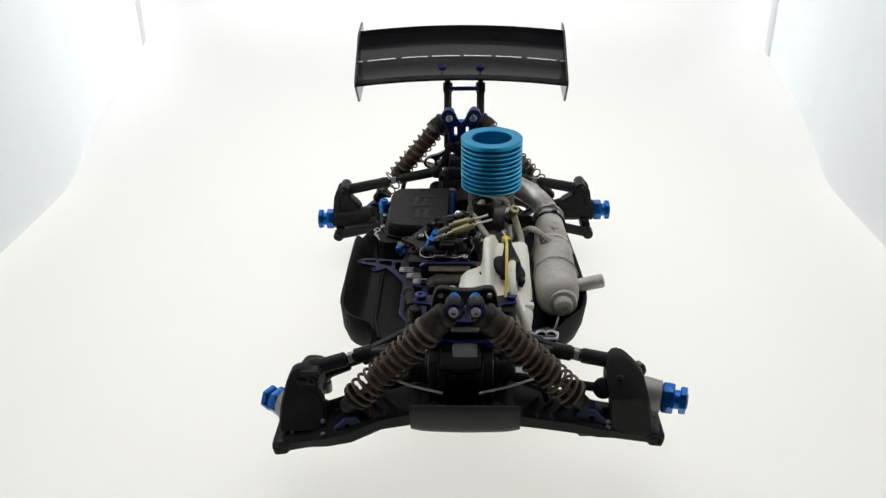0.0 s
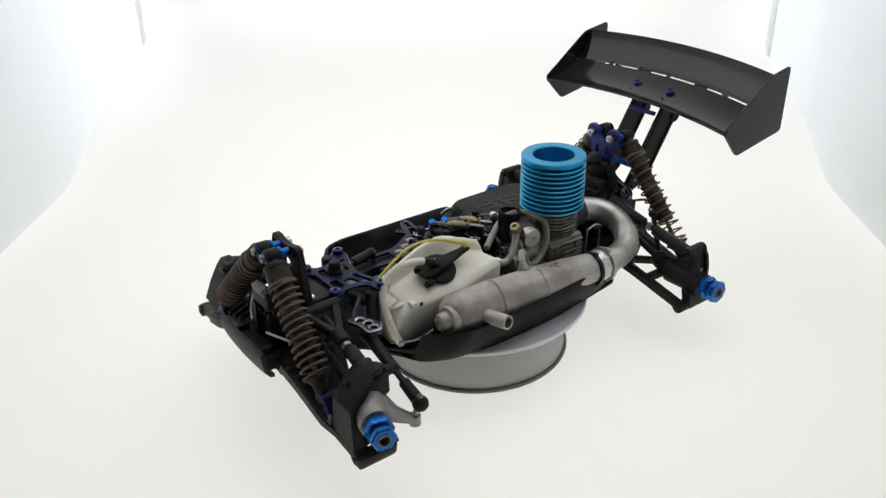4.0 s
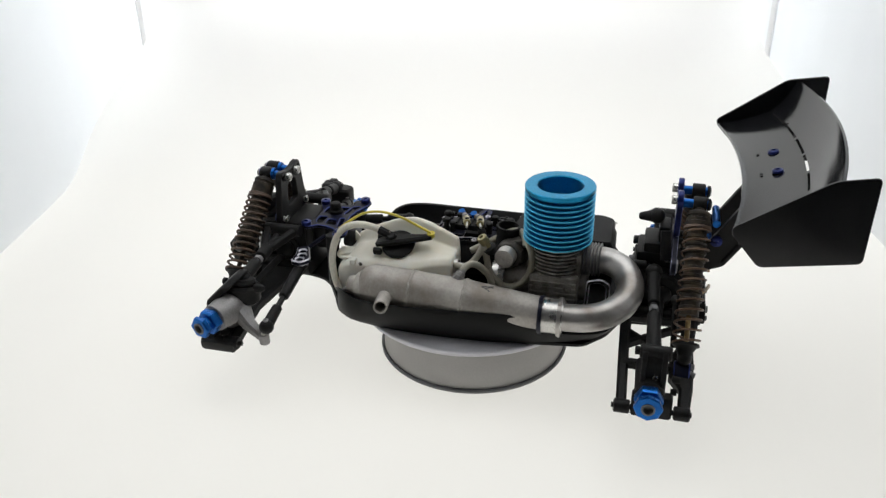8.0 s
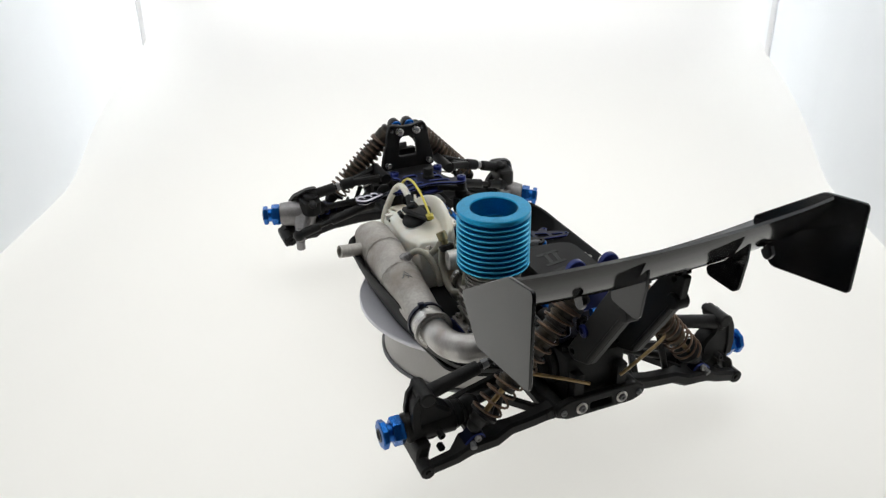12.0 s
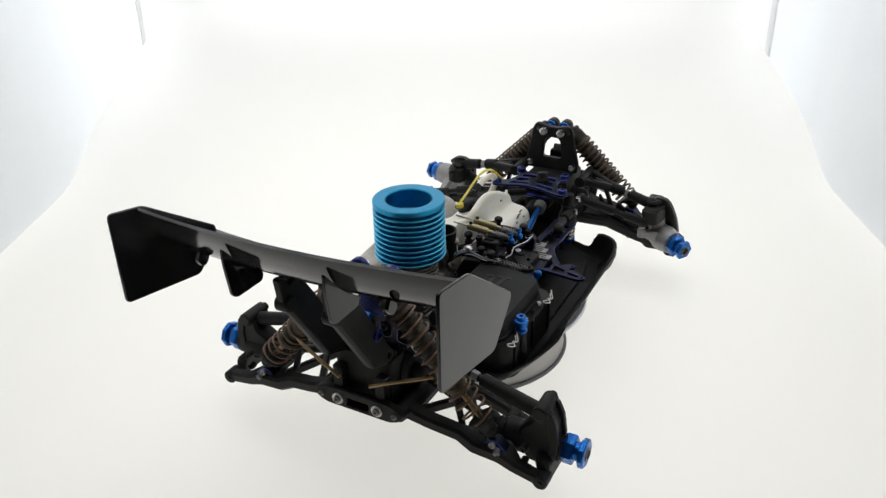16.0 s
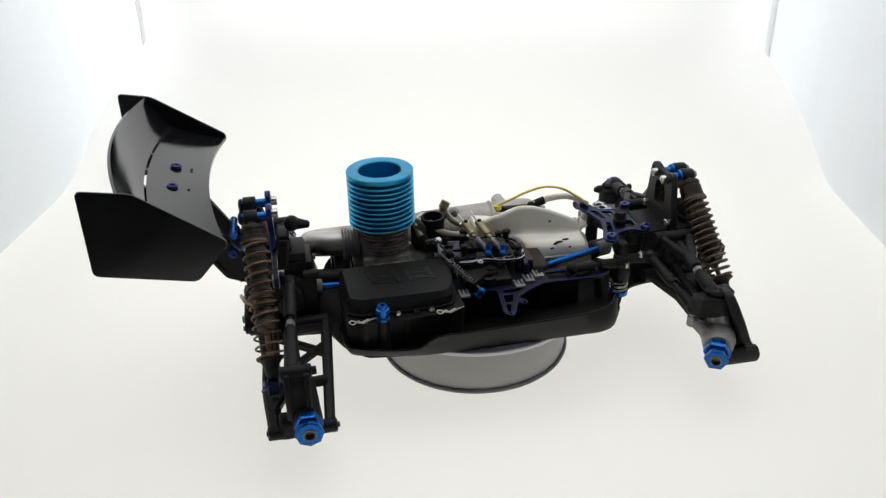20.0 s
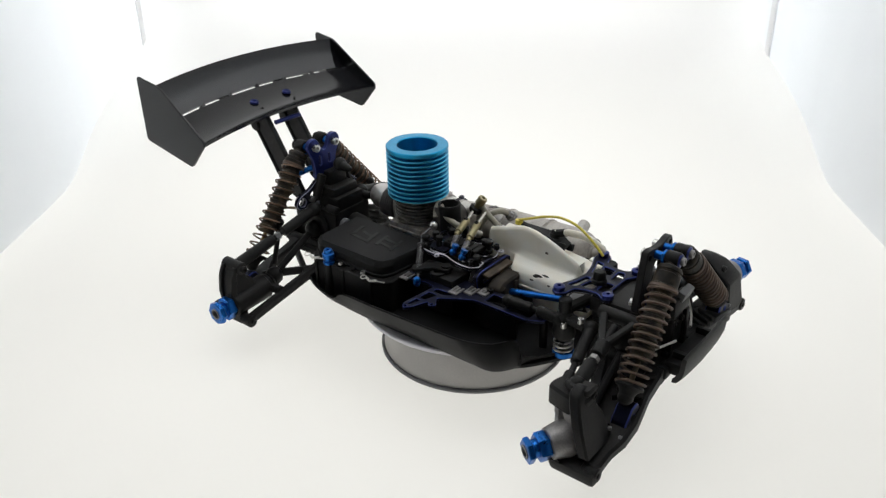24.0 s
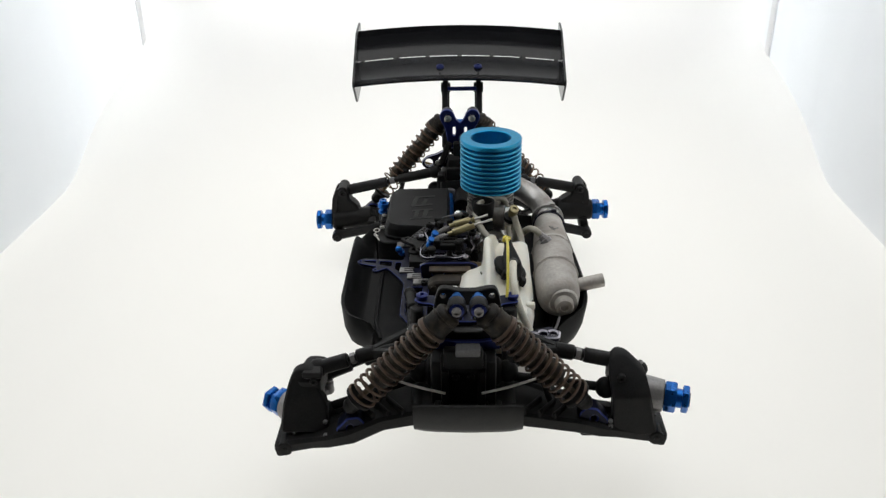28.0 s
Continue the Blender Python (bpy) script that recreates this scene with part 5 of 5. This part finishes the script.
    box(bm, (CX + 3, -203, 72), (58, 14, 10), bev=2)
    for sx in (-1, 1):
        box(bm, (CX + 3 + sx * 20, -204, 78), (4, 12, 8), bev=1)
    part("bumper_bracket", bm, PLASTIC, bumper)
    # steering top plate
    bm = fresh()
    half = [(0, -113), (14, -110), (30, -103), (40, -102), (45, -110), (40, -117), (29, -119), (25, -130), (24, -141), (31, -150), (28, -157), (20, -155), (12, -149), (0, -149)]
    PX = CX + 3
    poly = [(PX + x, y) for x, y in half] + [(PX - x, y) for x, y in reversed(half[1:-1])]
    holes = []
    for sx in (-1, 1):
        holes += [rounded([(PX + sx * 4, -117), (PX + sx * 14, -114.5), (PX + sx * 26, -110), (PX + sx * 24, -118), (PX + sx * 5, -122)], 2), rounded([(PX + sx * 9, -125), (PX + sx * 21, -121), (PX + sx * 20, -133), (PX + sx * 9, -134)], 2.5),
                  rounded([(PX + sx * 4, -138), (PX + sx * 19, -137), (PX + sx * 20, -143), (PX + sx * 14, -146), (PX + sx * 4, -146)], 2), circ(PX + sx * 38, -109, 3), circ(PX + sx * 26, -152.5, 2)]
    shrink = lambda loop: [(PX + (x - PX) * 0.88, -113 + (y + 113) * 0.8) for x, y in loop]
    poly, holes = shrink(poly), [shrink(h) for h in holes]
    plate(bm, rounded(poly, 2.5), 104, 107, "xy", holes, chamfer=0.55)
    tp = part("steering_top_plate", bm, [DIMMED_NAVY, TRAY_EDGE], car, "dark blue cut-out top plate with paler edges")
    bm = fresh()
    lathe(bm, (CX - 3, -128, 106.5), (0, 0, 1), [(0, 6), (3, 6), (4, 5), (8, 5), (10, 4), (10.5, 0.1)], 16)
    part("plate_knob", bm, RUBBER, tp)
    for x, y in shrink([(PX + x, y) for x, y in ((-38, -109), (38, -109), (-26, -152.5), (26, -152.5))]):
        bm = fresh()
        lathe(bm, (x, y, 107), (0, 0, 1), [(0, 4.4), (3, 4.4), (3.6, 3.6), (3.6, 1.6), (2, 1.5), (2, 0.1)], 14)
        part("screw", bm, NAVY, tp)
    bm = fresh()
    for sx in (-1, 1):
        cyl(bm, (CX + 3 + sx * 22, -143, 88), (CX + 3 + sx * 22, -143, 104), 4)
    box(bm, (CX, -140, 97), (40, 20, 12), bev=2)
    part("plate_support", bm, PLASTIC, tp)
    # bellcranks: servo saver on one side, idler on the other
    bm = fresh()
    lathe(bm, (-42, -118, 58), (0, 0, 1), [(0, 4), (13, 4), (13.5, 8.5), (16, 9), (26, 8.2), (27, 6.5), (34, 6.2), (35, 5), (45, 5), (46, 4)], 20)
    bar(bm, (-42, -118, 94), (-20, -126, 96), 8, 6)
    bar(bm, (-42, -118, 88), (-45, -138, 88), 9, 6)
    saver = part("servo_saver", bm, PLASTIC, car)
    bm = fresh()
    coil(bm, (-42, -118, 59), (-42, -118, 71), 7.0, 1.1, 3.2, 6, 16)
    part("saver_spring", bm, STEEL, saver, "bright steel spring")
    for x, y, z in ((-48, -121, 84.5), (-46, -134, 92), (-44, -112, 86)):
        screw(saver, (x, y, z - 2), (x, y, z + 2.5), 2.6, STEEL)
    bm = fresh()
    lathe(bm, (-42, -118, 54.5), (0, 0, 1), [(0, 7), (0.4, 8.2), (4, 8.2), (4.6, 7), (4.6, 3)], 20)
    part("saver_collar", bm, BLUE, saver, "bright blue collar")
    bm = fresh()
    cyl(bm, (26, -118, 55), (26, -118, 104), 5.5, n=16, bev=0.8)
    bar(bm, (26, -118, 92), (4, -126, 94), 8, 6)
    part("idler_bellcrank", bm, PLASTIC, car)
    bm = fresh()
    bar(bm, (-24, -127, 92), (10, -127, 92), 9, 4)
    part("ackermann_link", bm, NAVY, car)
    for sx in (1,):
        bm = fresh()
        dx, dy = 4, 13
        outline = [(CX + sx * (x + dx), y + dy) for x, y in ((36, -150), (58, -140), (66, -146), (64, -156), (52, -156), (40, -160))]
        plate(bm, rounded(outline, 3), 89, 94, "xy", [circ(CX + sx * (46 + dx), -152 + dy, 3.0), circ(CX + sx * (53 + dx), -149.5 + dy, 3.2), circ(CX + sx * (60 + dx), -149 + dy, 3.0)], chamfer=1.1)
        bar(bm, (CX + sx * 40, -139, 91.5), (CX + sx * 30, -126, 100), 4, 3)
        part("steering_plate", bm, [INK, EDGE], car, "dark blue drilled plate with bare edges")
    for s in (1, -1):
        zo = 47.5 if s > 0 else 41
        zi = 66
        xi = side_x(s, 30)
        tip = side_x(s, 134 if s > 0 else 126)
        xp = side_x(s, 130 if s > 0 else 122)
        oy = 4.0 if s > 0 else 0.0             # this arm sits further back
        # lower arm
        bm = fresh()
        beam(bm, [((xi, -192, zi), 12, 12), ((side_x(s, 55), -194 + oy * 0.5, zi - 4), 12, 11), ((side_x(s, 76), -195 + oy, zo + 12), 16, 11), ((side_x(s, 92), -195 + oy, zo + 8), 16, 10), ((side_x(s, 104), -194 + oy, zo + 4), 11, 9), ((tip, -194 + oy, zo - 1), 9, 10)], 2)
        beam(bm, [((xi, -150, zi), 10, 9), ((side_x(s, 60), -162, zi - 5), 9, 9), ((side_x(s, 86), -172, zo + 8), 11, 10), ((side_x(s, 128), -170, zo), 9, 10)], 2)
        skin(bm, [[Vector((side_x(s, x), y, z + h)) for y, z, h in ((-192, z0, 0), (-156 - k, z1, 0), (-156 - k, z1, 3), (-192, z0, 3))] for x, z0, z1, k in ((32, 65, 65, 0), (60, 61, 60, 6), (86, zo + 11, zo + 9, 14))])
        cyl(bm, (xi, -198, zi), (xi, -142, zi), 6, n=14)
        for y in (-194 + oy, -171):
            cyl(bm, (xp, y - 6, zo), (xp, y + 6, zo), 5.4, n=14, bev=0.8)
        box(bm, (xp + s * 2, -183 + oy / 2, zo - 1), (10, 34 - oy, 10), (0, s * 12, 0), bev=3)
        arm = part("front_lower_arm", bm, PLASTIC, car, "black ribbed front suspension arm")
        bm = fresh()
        bar(bm, (side_x(s, 86), -196, zo + 7), (side_x(s, 86), -168, zo + 8), 15, 8)
        part("arm_web", bm, PLASTIC, arm)
        for x in (40, 50, 60):
            bm = fresh()
            bar(bm, (side_x(s, x), -197, 71 - (x - 40) * 0.16), (side_x(s, x + 12), -180, 69 - (x - 40) * 0.2), 2.5, 5)
            part("arm_rib", bm, PLASTIC, arm)
        bm = fresh()
        cyl(bm, (xp, -201 + oy, zo), (xp, -162, zo), 2.0, n=10)
        part("hinge_pin", bm, PLASTIC, arm)
        dm = 87 if s > 0 else 82
        zs = 64 if s > 0 else 59
        bm = fresh()
        outline = rounded([(side_x(s, dm - 4 + 3 * s + x), zs + z) for x, z in ((-10, -6), (10, -7), (11, -1), (6, 4), (3, 8), (-5, 9), (-9, 4))], 2)
        plate(bm, outline, -199 + oy, -187 + oy, "xz", [circ(side_x(s, dm - 3 + 3 * s), zs, 2.2, 10)], chamfer=1.0)
        part("shock_mount", bm, [DIMMED_NAVY, TRAY_EDGE], arm, "dark blue shock mount insert with paler edges")
        screw(arm, (side_x(s, dm + 11), -198 + oy, zs - 6), (side_x(s, dm + 11), -200.5 + oy, zs - 6), 1.8, RIM)
        # caster block and steering knuckle, turned with the steering
        zn = 72.1 if s > 0 else 52.5
        tipn = vec((143.5, -184.8, 71.6)) if s > 0 else vec((-148.2, -154.5, 50.0))
        half = [(99, 60), (99, 76), (97, 90), (98, 97), (102, 100.5), (109, 100), (115, 96), (121.5, 91), (124, 80), (128, 60), (131, 50), (100, 49)]
        if s < 0:
            half = [(125, 50), (123, 68), (119, 82), (115, 90), (110, 92), (104, 92), (101, 90.5), (99.5, 87), (98.5, 78), (93, 69), (92, 50)]
        # the block leans back with the kingpin, on the exhaust side only above the axle
        lean = (lambda q: -194.5 + (min(q, 80) - 58) * 0.1 + max(0, q - 80) * 1.05) if s > 0 else (lambda q: -194.0 + (q - 49) * 0.38)
        bm = fresh()
        plate(bm, rounded([(side_x(s, x), z) for x, z in half], 3), 0, 8.5, "xz", chamfer=1.4)
        for v in bm.verts:
            v.co.y += lean(v.co.z)
        carrier = part("caster_block", bm, [PLASTIC, PLASTIC], car, "black caster block")
        dk, zk = (105, 86) if s > 0 else (101, 82)          # upper kingpin lug
        if s > 0:
            lug_loop = [(-8, -179), (11, -179), (13, -168), (10, -156), (2, -153.5), (-6, -156)]
        else:
            lug_loop = [(-4, -182), (11, -182), (13, -168), (9, -152), (2, -151), (-6, -153)]
        bm = fresh()
        plate(bm, rounded([(side_x(s, dk + x), y) for x, y in lug_loop], 3), zk - 12, zk + 4, "xy", chamfer=1.8)
        part("upper_lug", bm, [PLASTIC, PLASTIC], carrier)
        bm = fresh()
        plate(bm, rounded([(side_x(s, dk + x), y + 2.5 + 2.5 * s) for x, y in ((-6, -182), (8, -182), (9, -168), (3, -160), (-4, -163))], 3), zk + 4, zk + 9, "xy", chamfer=1.5)
        part("lug_cap", bm, [PLASTIC, PLASTIC], carrier)
        bm = fresh()
        plate(bm, rounded([(side_x(s, x), y) for x, y in ((dk - 8, -191), (dk + 14, -192), (dk + 18, -180), (dk + 12, -168), (dk - 4, -167), (dk - 10, -178))], 4), zo - 3, zo + 7, "xy", chamfer=2)
        part("lower_yoke", bm, [PLASTIC, PLASTIC], carrier)
        if s > 0:
            bm = fresh()
            lathe(bm, (side_x(s, dk + 3), -156, zk + 2), (0, 1, 0), [(0, 4.0), (4, 3.8), (7.5, 2.2), (8.5, 0.1)], 12)
            part("kingpin_screw", bm, PLASTIC, carrier)
        screw(carrier, (side_x(s, dk), lean(zk + 3) + 0.4, zk + 3), (side_x(s, dk), lean(zk + 3) - 2.6, zk + 3), 3.0, PLASTIC)
        screw(carrier, (side_x(s, dk - 7), lean(zk - 24) + 0.4, zk - 24), (side_x(s, dk - 7), lean(zk - 24) - 1.6, zk - 24), 1.6, RIM)
        root = vec((side_x(s, 113), -174.5 if s > 0 else -171, zn))
        d = (tipn - root).normalized()
        a = tipn - d * 16.5
        bm = fresh()
        reach = (a - root).length
        lathe(bm, root - d * 4, d, [(0, 9), (2, 12.5), (8, 13.2), (reach + 3.2, 11.0), (reach + 4, 8)], 22)
        back = vec((-d.y, d.x, 0)) * s
        arm_end = vec((117.5, -144, 52)) if s > 0 else vec((-105, -155, 60))
        beam(bm, [(root + back * 5, 16, 17), (root.lerp(arm_end, 0.55) + d * 1.5, 10, 10), (arm_end, 7, 6)], 2)
        cyl(bm, arm_end - vec((0, 0, 4)), arm_end + vec((0, 0, 5)), 4.2, n=14, bev=0.6)
        p, q = arm_end + (vec((1.5, 4, 13)) if s > 0 else vec((0, 0, 12))), (vec((48, -138, 85)) if s > 0 else vec((-46, -143, 89)))
        knuckle = part("steering_knuckle", bm, SPINDLE, car, "grey metal steering knuckle")
        bm = fresh()
        low_pin, top_pin = vec((side_x(s, dk + 6), -180, zo + 6)), vec((side_x(s, dk + 4), -170, zk - 9))
        lathe(bm, low_pin, top_pin - low_pin, [(0, 7), (1, 9.5), ((top_pin - low_pin).length - 1, 8.5), ((top_pin - low_pin).length, 6.5)], 18)
        part("kingpin_column", bm, SPINDLE, knuckle)
        bm = fresh()
        cyl(bm, arm_end + vec((0, 0, 4)), p, 2.6, n=12)
        part("ball_stud", bm, WIRE, knuckle, "bright steel ball stud")
        hub_nut(knuckle, a, d, False)
        # tie rod
        bm = fresh()
        cyl(bm, p, q, 2.4, n=10)
        cyl(bm, p, p.lerp(q, 0.3), 4.8, 4.2, 14, 0.8)
        cyl(bm, p.lerp(q, 0.45), q, 4.4, 4.8, 14, 0.8)
        ball(bm, p, 6)
        ball(bm, q, 6)
        rod = part("tie_rod", bm, PLASTIC, car, "black tie rod")
        screw(rod, p + vec((0, 0, 4)), p + vec((0, 0, 7)), 2.2, SPINDLE)
        # upper arm
        a2, b2 = vec((side_x(s, 38), -164, 104)), vec((side_x(s, dk - 1), -168, zk + (6 if s > 0 else 4)))
        bm = fresh()
        cyl(bm, a2.lerp(b2, 0.1), b2, 2.8, n=10)
        bar(bm, a2 + vec((0, 12, 0)), a2.lerp(b2, 0.45), 6, 7)
        bar(bm, a2 + vec((0, -12, 0)), a2.lerp(b2, 0.45), 6, 7)
        cyl(bm, a2.lerp(b2, 0.36), a2.lerp(b2, 0.56), 5.4, n=14, bev=0.8)
        cyl(bm, a2.lerp(b2, 0.66), b2, 5.2, n=14, bev=0.8)
        cyl(bm, a2 + vec((-s * 4, -17, 0)), a2 + vec((-s * 4, 17, 0)), 5, n=14)
        ball(bm, b2, 7)
        up = part("upper_arm", bm, PLASTIC, car, "black upper suspension arm")
        bm = fresh()
        cyl(bm, a2.lerp(b2, 0.58), a2.lerp(b2, 0.63), 4, n=6)
        part("turnbuckle", bm, SPINDLE, up)
        # anti-roll bar and half shaft
        bm = fresh()
        tube(bm, smooth_path([(side_x(s, 12), -197, 86.5), (side_x(s, 30), -189.5, 86), (side_x(s, 50), -178.5, 85)], 4), 0.95, 8)
        part("anti_roll_bar", bm, WIRE, car, "bright anti-roll bar wire")
        bm = fresh()
        cyl(bm, (side_x(s, 52), -177, 88), (side_x(s, 60), -180, 64), 2.3, n=10)
        part("drop_link", bm, PLASTIC, car)
        bm = fresh()
        cyl(bm, (side_x(s, 26), -166, 79), (side_x(s, 104), -174, zn + 1), 3.2, n=12)
        ball(bm, (side_x(s, 30), -166, 82), 8)
        ball(bm, (side_x(s, 97), -174, zn + 2), 7.5)
        part("half_shaft", bm, PLASTIC, car)
        build_shock(car, (TX + s * 7.0, -184.5, 145), (side_x(s, dm - 5), -190.5 if s > 0 else -192, 73 if s > 0 else 71), False)


def build_wing(car):
    wx, half = -11.5, 107.2
    main = [(195, 177.2), (199, 177.2), (208, 178.8), (219, 182.2), (228, 185.8), (236.4, 189.6)]
    flap = [(237.8, 191.0), (243, 196.2), (247.5, 203.0), (251, 209.0), (253.5, 214.0), (254.8, 218.0)]

    def bow(x, y):
        """The wing bends back towards its middle."""
        return (12 + (y - 195) * 0.02) * (1 - x * x) + 0.6 + 2.6 * x

    def sheet(prof, thick):
        rings = []
        n = len(prof)
        nor = []
        for i in range(n):
            a, b = Vector(prof[max(i - 1, 0)]), Vector(prof[min(i + 1, n - 1)])
            t = (b - a).normalized()
            nor.append(Vector((t.y, -t.x)))
        for x in np.linspace(-1, 1, 17):
            arch = 3.0 * (1 - x * x) - 1.2 * x
            up = [(p[0] + bow(x, p[0]), p[1]) for p in prof]
            dn = [(p[0] + bow(x, p[0]) + v.x * thick, p[1] + v.y * thick) for p, v in zip(prof, nor)]
            rings.append([Vector((wx + x * half, y, z + arch)) for y, z in up + dn[::-1]])
        bm = fresh()
        skin(bm, rings)
        return bm

    wing = part("wing", sheet(main, 2.2), WING, car, "glossy black moulded rear wing", angle=50)
    part("wing_flap", sheet(flap, 2.2), WING, wing, "upturned glossy black flap", angle=50)
    for i in range(7):
        x = -102 + i * 34
        bm = fresh()
        k, arch = bow(x / half, 237), 3.0 * (1 - (x / half) ** 2) - 1.2 * x / half
        bar(bm, (wx + x, 235.5 + k, 188.0 + arch), (wx + x, 240.0 + k, 191.8 + arch), 4.5, 1.8, bev=0.3)
        part("flap_bridge", bm, WING, wing)
    for s in (1, -1):
        poly = rounded([(280.5, 221), (254.5, 216.5), (198, 179), (197.5, 174), (217.5, 151), (280, 161)] if s > 0 else [(277.5, 224), (245, 219), (192.5, 181), (192.5, 176.5), (214, 153), (277.5, 165)], 4, 4)
        x = wx + s * (half + 0.9)
        bm = fresh()
        plate(bm, poly, x - 1.1, x + 1.1, "yz", chamfer=0.5)
        part("end_plate", bm, [END_PLATE, END_PLATE], wing, "black wing end plate")
        bm = fresh()
        xf = wx + s * 34
        dy = bow(s * 34 / half, 250) - 12.4
        plate(bm, rounded([(y + dy, z) for y, z in ((237, 181), (251, 191.5), (261, 202.5), (268.5, 211), (268.5, 200), (265.5, 179), (261.5, 176), (239, 176))], 2), xf - 1, xf + 1, "yz", chamfer=0.3)
        part("wing_fin", bm, [WING, WING], wing, "thin black fin under the wing")
        bm = fresh()
        xt = wx + s * 65
        dy = bow(s * 65 / half, 250) - 8.4
        plate(bm, rounded([(y + dy, z) for y, z in ((247, 190), (254, 196), (257, 191), (254, 186), (250, 186))], 1.5), xt - 1.2, xt + 1.2, "yz")
        part("wing_tab", bm, WING, wing)
        # blue washers and screws through the wing
        xs = -12 + s * 20
        bm = fresh()
        lathe(bm, (xs, 232, 185.6), (0, -0.22, 0.97), [(0, 3), (0, 4.4), (1.6, 4.0), (2.2, 2.8), (2.2, 1.8), (1.2, 1.6), (1.2, 0.1)], 16)
        part("wing_washer", bm, NAVY, wing, "dark blue wing washer")
        bm = fresh()
        lathe(bm, (xs, 221, 182.2), (0, -0.22, 0.97), [(0, 1.2), (0.6, 1.2), (0.9, 0.6)], 8)
        part("wing_pin", bm, RUBBER, wing)
        bm = fresh()
        box(bm, (wx + s * 14, 232, 181.0), (9, 20, 4), (18, 0, 0), bev=1)
        part("wing_pad", bm, WING, wing)


def build_car():
    car = new("model_car")
    tagged(car, "bodiless black and blue radio-controlled buggy on turntable", "model car")
    build_chassis(car)
    build_receiver_box(car)
    build_engine(car)
    build_exhaust(car)
    build_tank(car)
    build_centre(car)
    build_rear(car)
    build_front(car)
    build_wing(car)
    return car


build_tent()
platter = build_turntable()
car = build_car()


# the turntable runs a little unevenly: degrees ahead of an even turn, every two seconds
AHEAD = (0.0, 0.27, 0.40, 0.40, 0.57, 1.12, 1.62, 1.76, 1.66, 1.17, 0.46, -0.08, -0.20, 0.18, 0.95)


def angle_at(t):
    """Turn of the car at a time, with the unevenness smoothed between its stations."""
    u = min(max(t / 2.0, 0.0), len(AHEAD) - 1.001)
    i = int(u)
    f = u - i
    p = [AHEAD[min(max(i + k, 0), len(AHEAD) - 1)] for k in (-1, 0, 1, 2)]
    a = 0.5 * (2 * p[1] + (p[2] - p[0]) * f + (2 * p[0] - 5 * p[1] + 4 * p[2] - p[3]) * f * f + (3 * p[1] - p[0] - 3 * p[2] + p[3]) * f ** 3)
    return -(TURN_RATE * t + a)


def motions():
    times = [0.0, 0.1] + [0.5 * i for i in range(1, 56)] + [27.9, 28.0]
    walk(car, [(t, pose(0, 0, 0, 0, 0, angle_at(t))) for t in times])
    z = platter.location.z
    walk(platter, [(t, pose(0, 0, z, 0, 0, angle_at(t))) for t in times])


motions()
